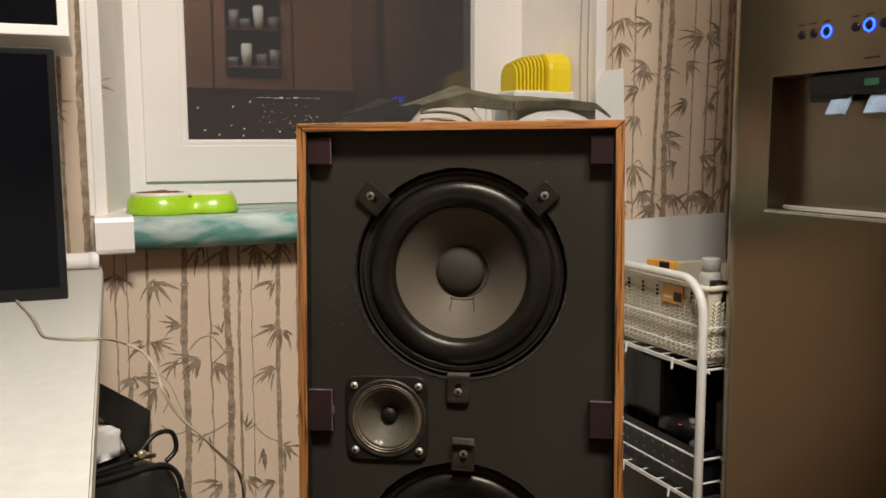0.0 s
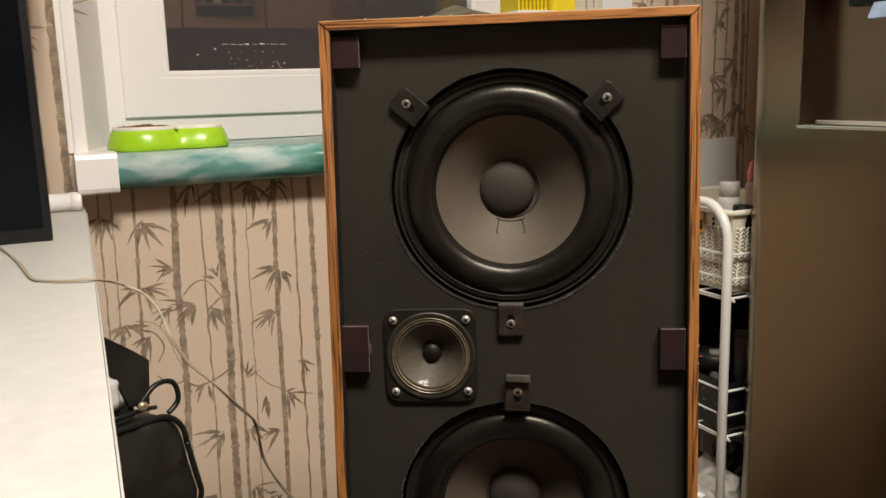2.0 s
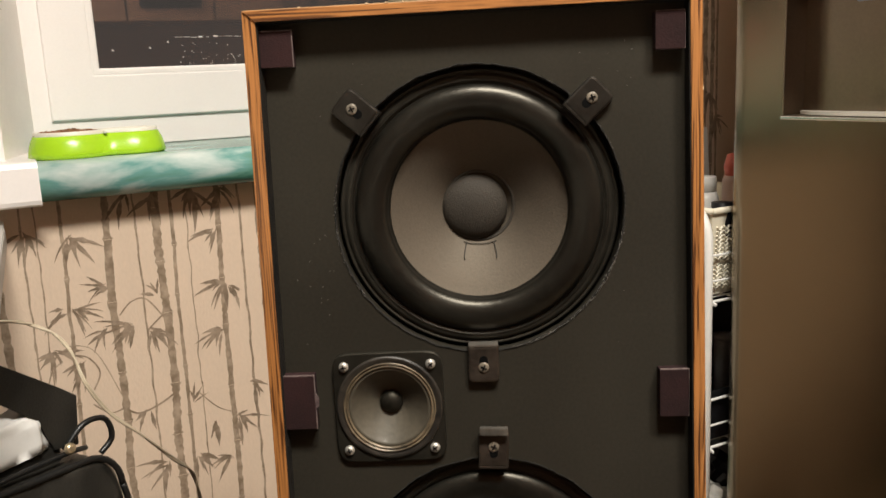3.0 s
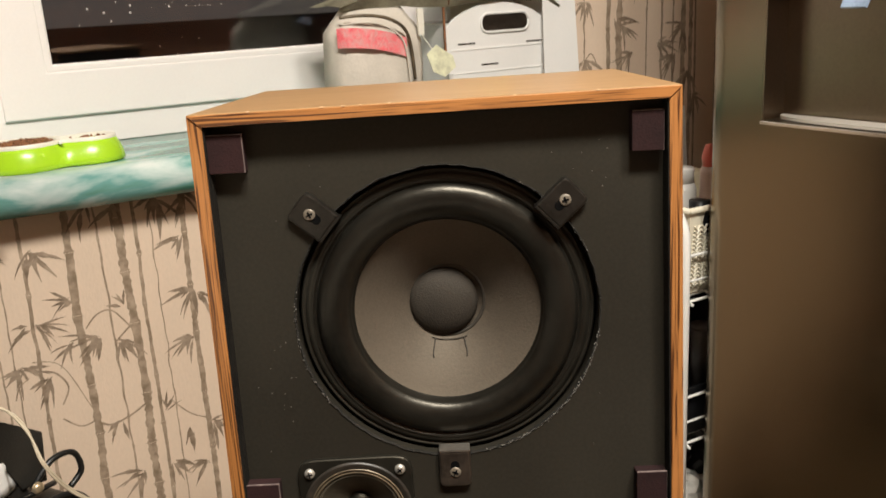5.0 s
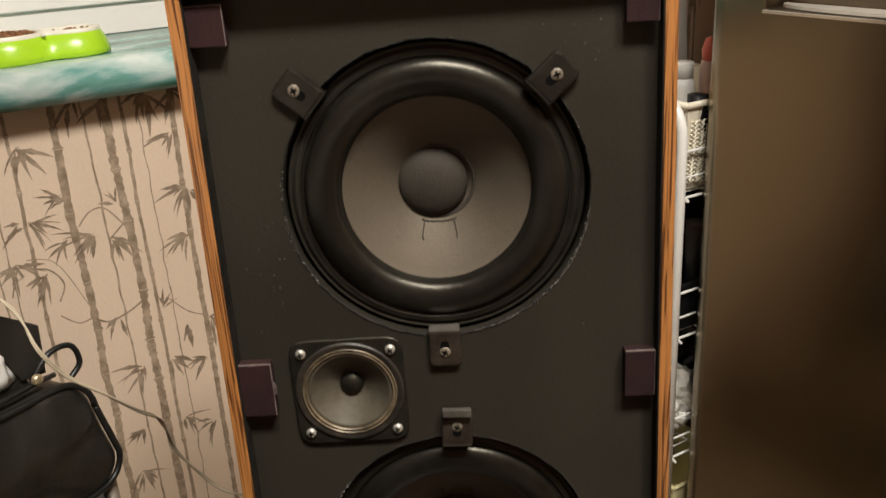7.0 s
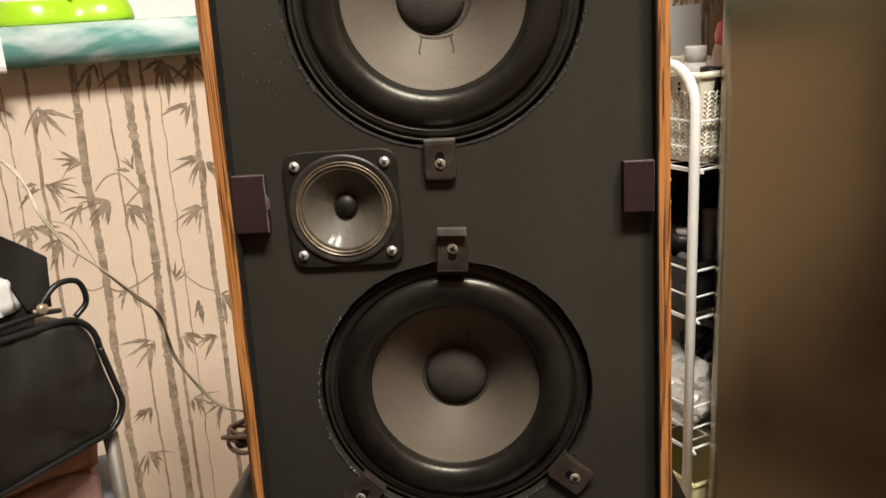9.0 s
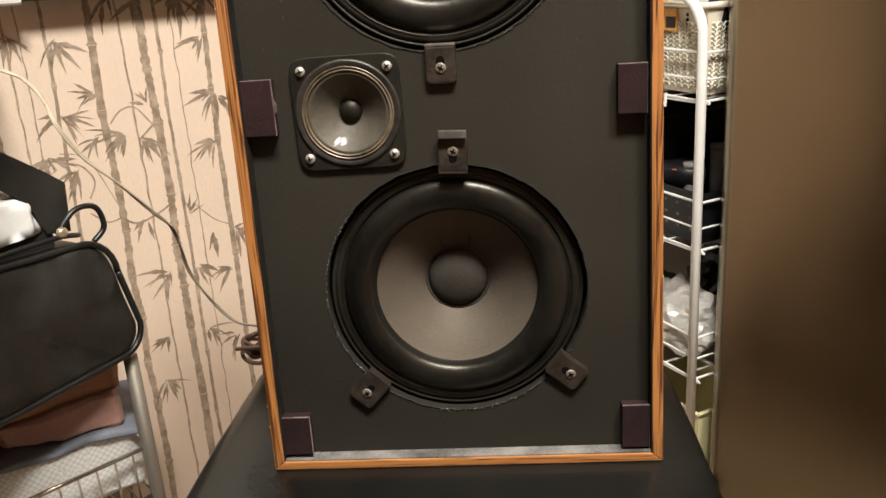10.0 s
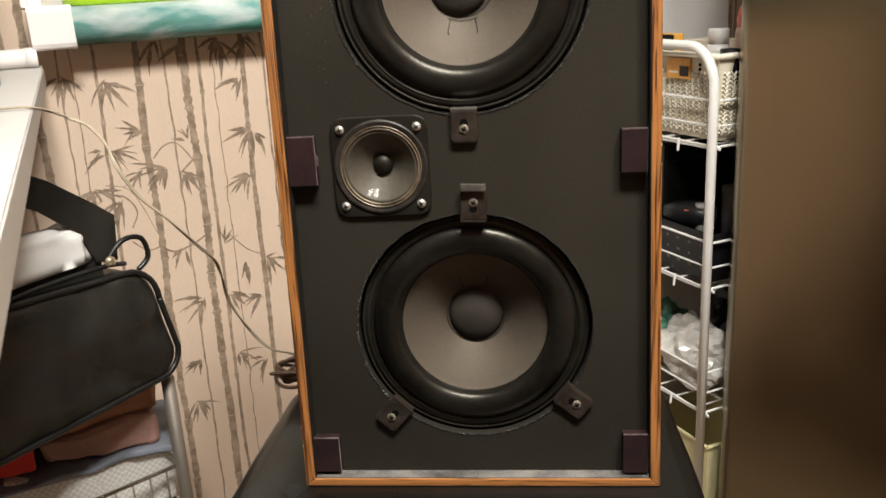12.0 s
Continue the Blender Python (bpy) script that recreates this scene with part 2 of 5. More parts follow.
def box(lo, hi, bevel=0.0, bm=None, segments=2, m=None):
    bm = bm or bmesh.new()
    lo, hi = Vector(lo), Vector(hi)
    vs = bmesh.ops.create_cube(bm, size=1.0)["verts"]
    size, mid = hi - lo, (hi + lo) / 2
    for v in vs:
        v.co = Vector((v.co.x * size.x, v.co.y * size.y, v.co.z * size.z)) + mid
    if bevel:
        es = list({e for v in vs for e in v.link_edges})
        r = bmesh.ops.bevel(bm, geom=es, offset=bevel, segments=segments, profile=0.7, affect="EDGES")
        vs = list({v for f in r["faces"] for v in f.verts} | {v for v in vs if v.is_valid})
    if m is not None:
        bmesh.ops.transform(bm, matrix=m, verts=[v for v in vs if v.is_valid])
    return bm


def lathe(profile, n=64, bm=None, centre=(0, 0, 0), wobble=0.0):
    """Turns (radius, y) pairs round the y axis through centre."""
    bm = bm or bmesh.new()
    c = Vector(centre)
    rows = []
    for r, y in profile:
        if r < 1e-6:
            rows.append([bm.verts.new(c + Vector((0, y, 0)))])
        else:
            rows.append([bm.verts.new(c + Vector(((r + wobble * noise.noise((24 * math.cos(6.283 * i / n), 24 * math.sin(6.283 * i / n), 3 * r))) * math.cos(6.283185 * i / n), y,
                                                  (r + wobble * noise.noise((24 * math.cos(6.283 * i / n), 24 * math.sin(6.283 * i / n), 3 * r))) * math.sin(6.283185 * i / n)))) for i in range(n)])
    for a, b in zip(rows, rows[1:]):
        for i in range(n):
            j = (i + 1) % n
            if len(a) == 1:
                bm.faces.new((a[0], b[i], b[j]))
            elif len(b) == 1:
                bm.faces.new((a[i], a[j], b[0]))
            else:
                bm.faces.new((a[i], a[j], b[j], b[i]))
    return bm


def tube(points, radius, n=8, bm=None):
    """A round bar through the points."""
    bm = bm or bmesh.new()
    pts = [Vector(p) for p in points]
    rows, side = [], None
    for i, p in enumerate(pts):
        d = (pts[min(i + 1, len(pts) - 1)] - pts[max(i - 1, 0)]).normalized()
        if side is None:
            side = d.orthogonal().normalized()
        side = (side - d * side.dot(d)).normalized()
        up = d.cross(side)
        rows.append([bm.verts.new(p + radius * (math.cos(6.283185 * k / n) * side + math.sin(6.283185 * k / n) * up)) for k in range(n)])
    for a, b in zip(rows, rows[1:]):
        for k in range(n):
            bm.faces.new((a[k], a[(k + 1) % n], b[(k + 1) % n], b[k]))
    bm.faces.new(rows[0]), bm.faces.new(rows[-1][::-1])
    return bm


def smooth_path(points, steps=8):
    """A soft line through the points."""
    pts = [Vector(p) for p in points]
    out = []
    for i in range(len(pts) - 1):
        p0, p1, p2, p3 = pts[max(i - 1, 0)], pts[i], pts[i + 1], pts[min(i + 2, len(pts) - 1)]
        for k in range(steps):
            t = k / steps
            out.append(0.5 * (2 * p1 + (p2 - p0) * t + (2 * p0 - 5 * p1 + 4 * p2 - p3) * t * t + (3 * p1 - p0 - 3 * p2 + p3) * t ** 3))
    return out + [pts[-1]]


def prism(outline, y0, y1, bevel=0.0, m=None, bm=None):
    """A plate from an outline of (x, z), from y0 to y1."""
    bm = bm or bmesh.new()
    a = [bm.verts.new((x, y0, z)) for x, z in outline]
    b = [bm.verts.new((x, y1, z)) for x, z in outline]
    faces = [bm.faces.new(a), bm.faces.new(b[::-1])]
    for i in range(len(a)):
        j = (i + 1) % len(a)
        faces.append(bm.faces.new((a[j], a[i], b[i], b[j])))
    vs = a + b
    if bevel:
        es = list({e for f in faces[:1] for e in f.edges})
        r = bmesh.ops.bevel(bm, geom=es, offset=bevel, segments=2, profile=0.6, affect="EDGES")
        vs = list({v for v in vs if v.is_valid} | {v for f in r["faces"] for v in f.verts})
    if m is not None:
        bmesh.ops.transform(bm, matrix=m, verts=vs)
    return bm


def rounded(w, h, r, n=6, cx=0.0, cz=0.0):
    """Outline of a rectangle with round corners."""
    out = []
    for sx, sz, a0 in ((1, 1, 0), (-1, 1, 90), (-1, -1, 180), (1, -1, 270)):
        for k in range(n + 1):
            a = radians(a0 + 90 * k / n)
            out.append((cx + sx * (w / 2 - r) + r * math.cos(a), cz + sz * (h / 2 - r) + r * math.sin(a)))
    return out


def structure(name, bm, material, label, category, smooth=False):
    return tagged(part(name, bm, material, None, label, smooth), label, category, "", "structure")


# ---- large structure ----
WALL, LEFT, RIGHT, REAR, TOP, FLOOR = 1.175, -2.40, 1.62, -2.7, 3.12, -0.30
WL, WR, WB, WT = -0.372, 0.940, 0.955, 2.45      # the window's opening
bm = box((LEFT - 0.2, WALL, FLOOR), (WL, WALL + 0.4, TOP))
box((WR, WALL, FLOOR), (RIGHT + 0.2, WALL + 0.4, TOP), bm=bm)
box((WL, WALL, FLOOR), (WR, WALL + 0.4, WB), bm=bm)
box((WL, WALL, WT), (WR, WALL + 0.4, TOP), bm=bm)
wall_north = structure("wall_north", bm, M["paper"], "beige wallpaper printed with grey-brown bamboo stalks", "wall")
# out of view; its brown is added to shape the reflection in the fridge
structure("wall_west", box((LEFT - 0.2, REAR, FLOOR), (LEFT, WALL, TOP)), M["unseen_brown"], "unseen side wall, dark brown to deepen the fridge reflection", "wall")
structure("wall_east", box((RIGHT, REAR, FLOOR), (RIGHT + 0.2, WALL, TOP)), M["paper"], "plain beige papered wall behind the fridge", "wall")
structure("wall_south", box((LEFT - 0.2, REAR - 0.2, FLOOR), (RIGHT + 0.2, REAR, TOP)), M["cabinet"], "dark brown panelled rear wall", "wall")
structure("floor", box((LEFT - 0.2, REAR - 0.2, FLOOR - 0.1), (RIGHT + 0.2, WALL + 0.4, FLOOR)), M["floor"], "beige kitchen floor", "floor")
structure("ceiling", box((LEFT - 0.2, REAR - 0.2, TOP), (RIGHT + 0.2, WALL + 0.4, TOP + 0.1)), M["ceiling"], "plain white ceiling", "ceiling")

# splayed white reveals and the corner trim of the window
bm = bmesh.new()
def splay(x0, x1, z0, z1):
    v = [bm.verts.new(p) for p in ((x0, WALL - 0.004, z0), (x1, 1.50, z0), (x1, 1.50, z1), (x0, WALL - 0.004, z1))]
    w = [bm.verts.new(p) for p in ((x0 - 0.03 * (1 if x1 > x0 else -1), WALL - 0.004, z0), (x0 - 0.03 * (1 if x1 > x0 else -1), 1.50, z0), (x0 - 0.03 * (1 if x1 > x0 else -1), 1.50, z1), (x0 - 0.03 * (1 if x1 > x0 else -1), WALL - 0.004, z1))]
    for a, b, c, d in ((0, 1, 2, 3),):
        bm.faces.new([v[a], v[b], v[c], v[d]])
        bm.faces.new([w[d], w[c], w[b], w[a]])
    for i in range(4):
        j = (i + 1) % 4
        bm.faces.new((v[j], v[i], w[i], w[j]))
splay(-0.356, -0.285, 0.99, WT)
splay(0.922, 0.862, 0.99, WT)
structure("window_reveal", bm, M["plaster_white"], "white painted window reveals", "wall trim")
for x in (-0.363, 0.930):
    structure("trim", box((x - 0.012, WALL - 0.009, 0.985), (x + 0.014, WALL + 0.02, WT), 0.003), M["frame_white"], "white plastic corner bead of the window reveal", "wall trim")

# ---- window ----
win = thing("window_1", "white plastic casement window, dark night outside", "window", kind="structure")
FX0, FX1, FZ0, FZ1, FY = -0.316, 0.872, 0.985, 2.45, 1.50
SX0, SX1, SZ0, SZ1 = -0.246, 0.812, 1.050, 2.39
GX0, GX1, GZ0, GZ1 = -0.134, 0.700, 1.162, 2.28
def frame_ring(x0, x1, z0, z1, w, y0, y1, bevel, material, name, parent):
    bm = bmesh.new()
    a = [(x0, z0), (x1, z0), (x1, z1), (x0, z1)]
    i = [(x0 + w[0], z0 + w[1]), (x1 - w[2], z0 + w[1]), (x1 - w[2], z1 - w[3]), (x0 + w[0], z1 - w[3])]
    rings = []
    for ring, y in ((a, y1), (a, y0), (i, y0), (i, y1)):
        rings.append([bm.verts.new((x, y, z)) for x, z in ring])
    for p, q in zip(rings, rings[1:] + rings[:1]):
        for k in range(4):
            bm.faces.new((p[k], p[(k + 1) % 4], q[(k + 1) % 4], q[k]))
    if bevel:
        es = [e for e in bm.edges if all(abs(v.co.y - y0) < 1e-6 for v in e.verts) and (e.verts[0] in rings[1] and e.verts[1] in rings[1] or e.verts[0] in rings[2] and e.verts[1] in rings[2])]
        bmesh.ops.bevel(bm, geom=es, offset=bevel, segments=3, profile=0.6, affect="EDGES")
    return part(name, bm, material, parent)
frame_ring(FX0, FX1, FZ0, FZ1, (0.08, 0.075, 0.07, 0.07), FY, FY + 0.07, 0.004, M["frame_white"], "window_frame", win)
sash = frame_ring(SX0, SX1, SZ0, SZ1, (0.098, 0.098, 0.098, 0.098), FY - 0.011, FY + 0.05, 0.005, M["frame_white"], "sash", win)
frame_ring(SX0 + 0.094, SX1 - 0.094, SZ0 + 0.094, SZ1 - 0.094, (0.018, 0.018, 0.018, 0.018), FY - 0.010, FY + 0.02, 0.006, M["frame_white"], "glazing_bead", sash)
for y in (FY + 0.012, FY + 0.034):
    pane = part("pane", box((GX0 - 0.008, y, GZ0 - 0.008), (GX1 + 0.008, y + 0.004, GZ1 + 0.008)), M["glass"], win)
    pane.visible_shadow = False

# sill: a thick rounded nose, with a white end cap
prof = [(1.50, 0.985), (1.125, 0.988)]
for k in range(25):
    a = radians(90 + 180 * k / 24)
    prof.append((1.122 + 0.034 * math.cos(a), 0.951 + 0.037 * math.sin(a)))
prof += [(1.165, 0.914), (1.165, 0.945), (1.50, 0.945)]
def extrude_x(profile, x0, x1, soft=25):
    bm = bmesh.new()
    a = [bm.verts.new((x0, y, z)) for y, z in profile]
    b = [bm.verts.new((x1, y, z)) for y, z in profile]
    bm.faces.new(a), bm.faces.new(b[::-1])
    for i in range(len(a)):
        j = (i + 1) % len(a)
        f = bm.faces.new((a[j], a[i], b[i], b[j]))
        f.smooth = 1 < i < soft
    return bm
sill = thing("window_sill", "green and blue marbled laminate window sill with white end cap", "window sill", kind="structure")
part("board", extrude_x(prof, -0.302, 0.945), M["marble"], sill, smooth=False)
cap_prof = [(1.50, 0.989), (1.096, 0.992), (1.088, 0.989), (1.084, 0.981), (1.084, 0.922), (1.087, 0.914), (1.095, 0.910), (1.166, 0.910), (1.166, 0.945), (1.50, 0.945)]
part("end_cap", extrude_x(cap_prof, -0.378, -0.2995, 0), M["frame_white"], sill, "white plastic end cap")

# ---- night outside ----
bm = box((-260, 230, -60), (340, 231, 1.5))
structure("backdrop", bm, mat("night_haze", (0.012, 0.010, 0.010), 1.0), "dark city blocks at night beyond the window", "backdrop")
rng = random.Random(4)
bm = bmesh.new()
for k in range(70):
    x, z, w = rng.uniform(-90, 120), rng.gauss(-4, 7), rng.choice((0.10, 0.14, 0.20))
    box((x, 200, z), (x + w, 200.2, z + w), bm=bm)
for k in range(9):
    x = 36.5 + 1.6 * k + rng.uniform(-0.3, 0.3)
    box((x, 200, 12.4 + 0.25 * rng.random()), (x + rng.uniform(0.8, 1.6), 200.2, 12.52 + 0.3 * rng.random() ** 2), bm=bm)
for k in range(46):
    x, z, w = 36.5 + 14 * rng.random(), 4.5 + 7.0 * rng.random() ** 1.5, rng.uniform(0.08, 0.17)
    box((x, 200, z), (x + w, 200.2, z + w), bm=bm)
for x, z in ((22.8, 9.9), (30.6, 10.2), (24.2, 4.9), (27.4, 3.9), (33.0, 5.2), (32.8, 3.7), (41.2, 4.6), (34.5, 11.4)):
    box((x, 200, z), (x + 0.34, 200.2, z + 0.34), bm=bm)
ob = structure("city_lights", bm, glow("city_light", (1.0, 0.88, 0.74), 0.5), "tiny warm city lights in the distance", "backdrop")


# ---- the loudspeaker ----
FRONT, BACKY = -0.018, 0.262
# the cabinet is a little out of square: outer corners, then the inner ones behind the board's edges
OTL, OTR, OBR, OBL = (-0.1878, 0.6970), (0.1828, 0.6993), (0.1915, 0.0), (-0.1925, 0.0)
ITL, ITR, IBR, IBL = (-0.1770, 0.6876), (0.1730, 0.6898), (0.1812, 0.0085), (-0.1823, 0.0085)


def mitred(name, outline_pts, parent, material, y0=FRONT, y1=BACKY, bevel=0.0012, label=""):
    """One board of the cabinet, mitred at 45 degrees: four (x, z) corners run from front to back."""
    bm = bmesh.new()
    a = [bm.verts.new((x, y0, z)) for x, z in outline_pts]
    b = [bm.verts.new((x, y1, z)) for x, z in outline_pts]
    bm.faces.new(a), bm.faces.new(b[::-1])
    for i in range(4):
        j = (i + 1) % 4
        bm.faces.new((a[j], a[i], b[i], b[j]))
    bmesh.ops.bevel(bm, geom=list(bm.edges), offset=bevel, segments=2, profile=0.6, affect="EDGES")
    return part(name, bm, material, parent, label)


def woofer(parent, cx, cz):
    w = part("woofer", lathe([(0.1208, 0.013), (0.1206, 0.0052), (0.1198, 0.0036), (0.1186, 0.0030), (0.1178, 0.0044), (0.1166, 0.0048), (0.1160, 0.0030), (0.1100, 0.0030), (0.1090, 0.006), (0.1085, 0.02), (0.1240, 0.0201)], 96), M["basket"], parent, "black pressed metal woofer basket", True)
    w.location = (cx, 0.005, cz)
    prof = [(0.1125, 0.0034), (0.1110, 0.0022), (0.1095, 0.0030)]
    for k in range(15):
        a = math.pi * k / 14
        prof.append((0.0935 + 0.0145 * math.cos(a), 0.0060 - 0.0092 * math.sin(a)))
    prof += [(0.0782, 0.0080), (0.0770, 0.0098)]
    part("surround", lathe(prof, 96), M["rubber"], w, "glossy black rubber surround", True)
    cone = [(0.0800, 0.0078), (0.0765, 0.0100)]
    for k in range(1, 11):
        u = k / 8
        cone.append((0.0765 - 0.0465 * u, 0.0100 + 0.0220 * u + 0.0070 * u * u))
    part("cone", lathe(cone, 96), M["cone"], w, "grey woofer cone", True)
    cap = [(0.0298, 0.0400), (0.0293, 0.0380)] + [(0.0289 * math.cos(radians(a)), 0.0380 - 0.0100 * math.sin(radians(a))) for a in (4, 14, 26, 40, 54, 68, 80)] + [(0, 0.0279)]
    d = part("dust_cap", lathe(cap, 64), M["cap"], w, "dark brown felt dust cap", True)
    d.location = (-0.0040, -0.0006, -0.0008) if cz > 0.35 else (0.0004, 0, 0.0005)
    part("glue_line", lathe([(0.0330, 0.0376), (0.0324, 0.0368), (0.0308, 0.0368), (0.0296, 0.0386)], 64, wobble=0.0006), M["cap"], w, "dark glue line round the dust cap", True)
    s = 1 if cz > 0.35 else -1
    for dx in (-0.0135, 0.0135):
        pts = [(dx * q, y, -0.0345 * s * k) for q, y, k in ((0.92, 0.0338, 0.95), (1.0, 0.0302, 1.10), (1.08, 0.0262, 1.26), (1.05, 0.0245, 1.36))]
        part("lead", tube(smooth_path(pts, 4), 0.0005, 6), M["cap"], w, smooth=True)
    arc = [(-0.0150, 0.0338, -0.0345 * s * 0.92), (-0.007, 0.0340, -0.0345 * s * 0.985), (0.007, 0.0340, -0.0345 * s * 0.985), (0.0150, 0.0338, -0.0345 * s * 0.92)]
    part("lead_arc", tube(smooth_path(arc, 4), 0.0004, 6), M["cap"], w, smooth=True)
    return w


def clamp(parent, x, z, cx, cz, turned_lip=False, metal="bracket"):
    """A stamped holding clip with a slot and a screw, pointing at the driver's centre."""
    a = math.atan2(cz - z, cx - x)
    m = Matrix.Translation((x, 0, z)) @ Matrix.Rotation(-(a - math.pi / 2), 4, "Y")
    out = [(-0.0135, -0.0085), (-0.0129, -0.0112), (-0.0112, -0.0130), (-0.0085, -0.0136), (0.0085, -0.0136), (0.0112, -0.0130), (0.0129, -0.0112), (0.0135, -0.0085), (0.0135, 0.019), (-0.0135, 0.019)]
    c = part("clamp", prism(out, -0.0062, 0.0, 0.0020), M[metal], parent, "black stamped metal holding clip" if metal == "clip_black" else "brown stamped metal holding clip")
    c.matrix_local = m
    part("lip", box((-0.0130, -0.0064, 0.0185), (0.0130, 0.006, 0.0205), 0.0006), M["screw_dull"] if abs(x) < 0.05 and not turned_lip else M[metal], c)
    if turned_lip:
        part("outer_lip", box((-0.0125, -0.0120, -0.0195), (0.0125, -0.0062, -0.0125), 0.0012), M["screw_dull"], c, "bright bent lip")
    # the slot is a plate whose colour carries the shade inside it
    part("slot", prism(rounded(0.0074, 0.0130, 0.0036, 6, 0, 0.0038), -0.0064, -0.0058), M["dark"], c, "slotted hole, a near-black plate for its shade")
    s = part("screw", lathe([(0, -0.0074), (0.0034, -0.0074), (0.0046, -0.0070), (0.0049, -0.0058)], 20), M["clip_screw"], c, "tarnished cross-head screw", True)
    for r in (25, 115):
        part("cross_slot", box((-0.0027, -0.0080, -0.0006), (0.0027, -0.0072, 0.0006), m=Matrix.Rotation(radians(r), 4, "Y")), M["dark"], s)
    return c


def tweeter(parent, cx, cz):
    bm = bmesh.new()
    n, out, hole = 96, [], []
    for k in range(n):
        c, s = math.cos(2 * math.pi * k / n), math.sin(2 * math.pi * k / n)
        reach = (abs(c / 0.0490) ** 9 + abs(s / 0.0505) ** 9) ** (-1 / 9)
        out.append((reach * c, reach * s))
        hole.append((0.0385 * c, 0.0385 * s))
    rows = [[bm.verts.new((x * k, y, z * k)) for x, z in o] for o, y, k in ((out, 0.0, 1.0), (out, -0.0032, 1.0), (out, -0.0042, 0.985), (hole, -0.0042, 1.0), (hole, 0.010, 1.0))]
    for a, b in zip(rows, rows[1:]):
        for i in range(n):
            bm.faces.new((a[i], a[(i + 1) % n], b[(i + 1) % n], b[i]))
    t = part("tweeter", bm, M["basket"], parent, "square black tweeter plate")
    t.matrix_local = pose(cx, 0, cz, 0, -0.6, 0)
    part("flange", lathe([(0.0475, -0.0041), (0.0468, -0.0058), (0.0455, -0.0062), (0.0430, -0.0050), (0.0412, -0.0046)], 72), M["flange"], t, "dark brown raised flange", True)
    part("ring", lathe([(0.0414, -0.0044), (0.0408, -0.0060), (0.0402, -0.0056), (0.0396, -0.0044), (0.0388, -0.0044), (0.0382, -0.0056), (0.0375, -0.0054), (0.0368, -0.0036), (0.0362, -0.0010)], 72), M["ring"], t, "worn brass-coloured ring", True)
    part("cone", lathe([(0.0372, -0.0030), (0.0350, -0.0042), (0.0335, -0.0030), (0.0310, -0.0005), (0.0220, 0.0060), (0.0150, 0.0105), (0.0095, 0.0135)], 72), M["tweeter_cone"], t, "glossy dark paper tweeter cone", True)
    part("dust_cap", lathe([(0.0105, 0.0130)] + [(0.0104 * math.cos(radians(a)), 0.0125 - 0.0065 * math.sin(radians(a))) for a in (5, 25, 45, 65, 80)] + [(0, 0.0060)], 40), M["basket"], t, "black dome", True)
    for sx, sz in ((-1, 1), (1, 1), (-1, -1), (1, -1)):
        s = part("screw", lathe([(0, -0.0072), (0.0030, -0.0070), (0.0043, -0.0058), (0.0046, -0.0040)], 20), M["screw"], t, "bright zinc screw", True)
        s.location = (sx * 0.0385, 0, sz * 0.0388)
        for r in (20 + 31 * sx, 110 + 31 * sx):
            part("cross_slot", box((-0.0026, -0.0075, -0.0005), (0.0026, -0.0065, 0.0005), m=Matrix.Rotation(radians(r), 4, "Y")), M["dark"], s)
    return t


speaker = thing("loudspeaker", "tall oak-veneered loudspeaker without grille, two woofers, standing on the black chair", "loudspeaker", BASE)
mitred("top_board", [OTL, OTR, ITR, ITL], speaker, M["oak_top_lit"])
mitred("bottom_board", [OBL, IBL, IBR, OBR], speaker, M["oak_h"])
mitred("side_board", [OBL, OTL, ITL, IBL], speaker, M["oak_v"])
mitred("side_board", [OBR, IBR, ITR, OTR], speaker, M["oak_v"])
# veneered front edging of the top, with darker grain than its face
mitred("front_edge", [(OTL[0] + 0.0008, OTL[1] - 0.0008), (OTR[0] - 0.0008, OTR[1] - 0.0008), ITR, ITL], speaker, M["oak_h"], FRONT - 0.0012, FRONT + 0.0005, 0.0004, "dark-grained oak front edging")
# the boards are painted black inside, from the edging back to the baffle
for a, b, dx, dz in ((IBL, ITL, 0.0010, 0), (IBR, ITR, -0.0010, 0), (ITL, ITR, 0, -0.0010)):
    mitred("painted_lining", [a, b, (b[0] + dx, b[1] + dz), (a[0] + dx, a[1] + dz)], speaker, M["lining"], FRONT + 0.0014, 0.001, 0.0002, "black painted inner edge")
UP, LOW, TWEET, CUT = (-0.0011, 0.5232), (-0.0008, 0.1764), (-0.0868, 0.3513), 0.1235
# baffle with two round cut-outs
bm = bmesh.new()
x0, x1, z0, z1, N = -0.1845, 0.1815, 0.004, 0.693, 96
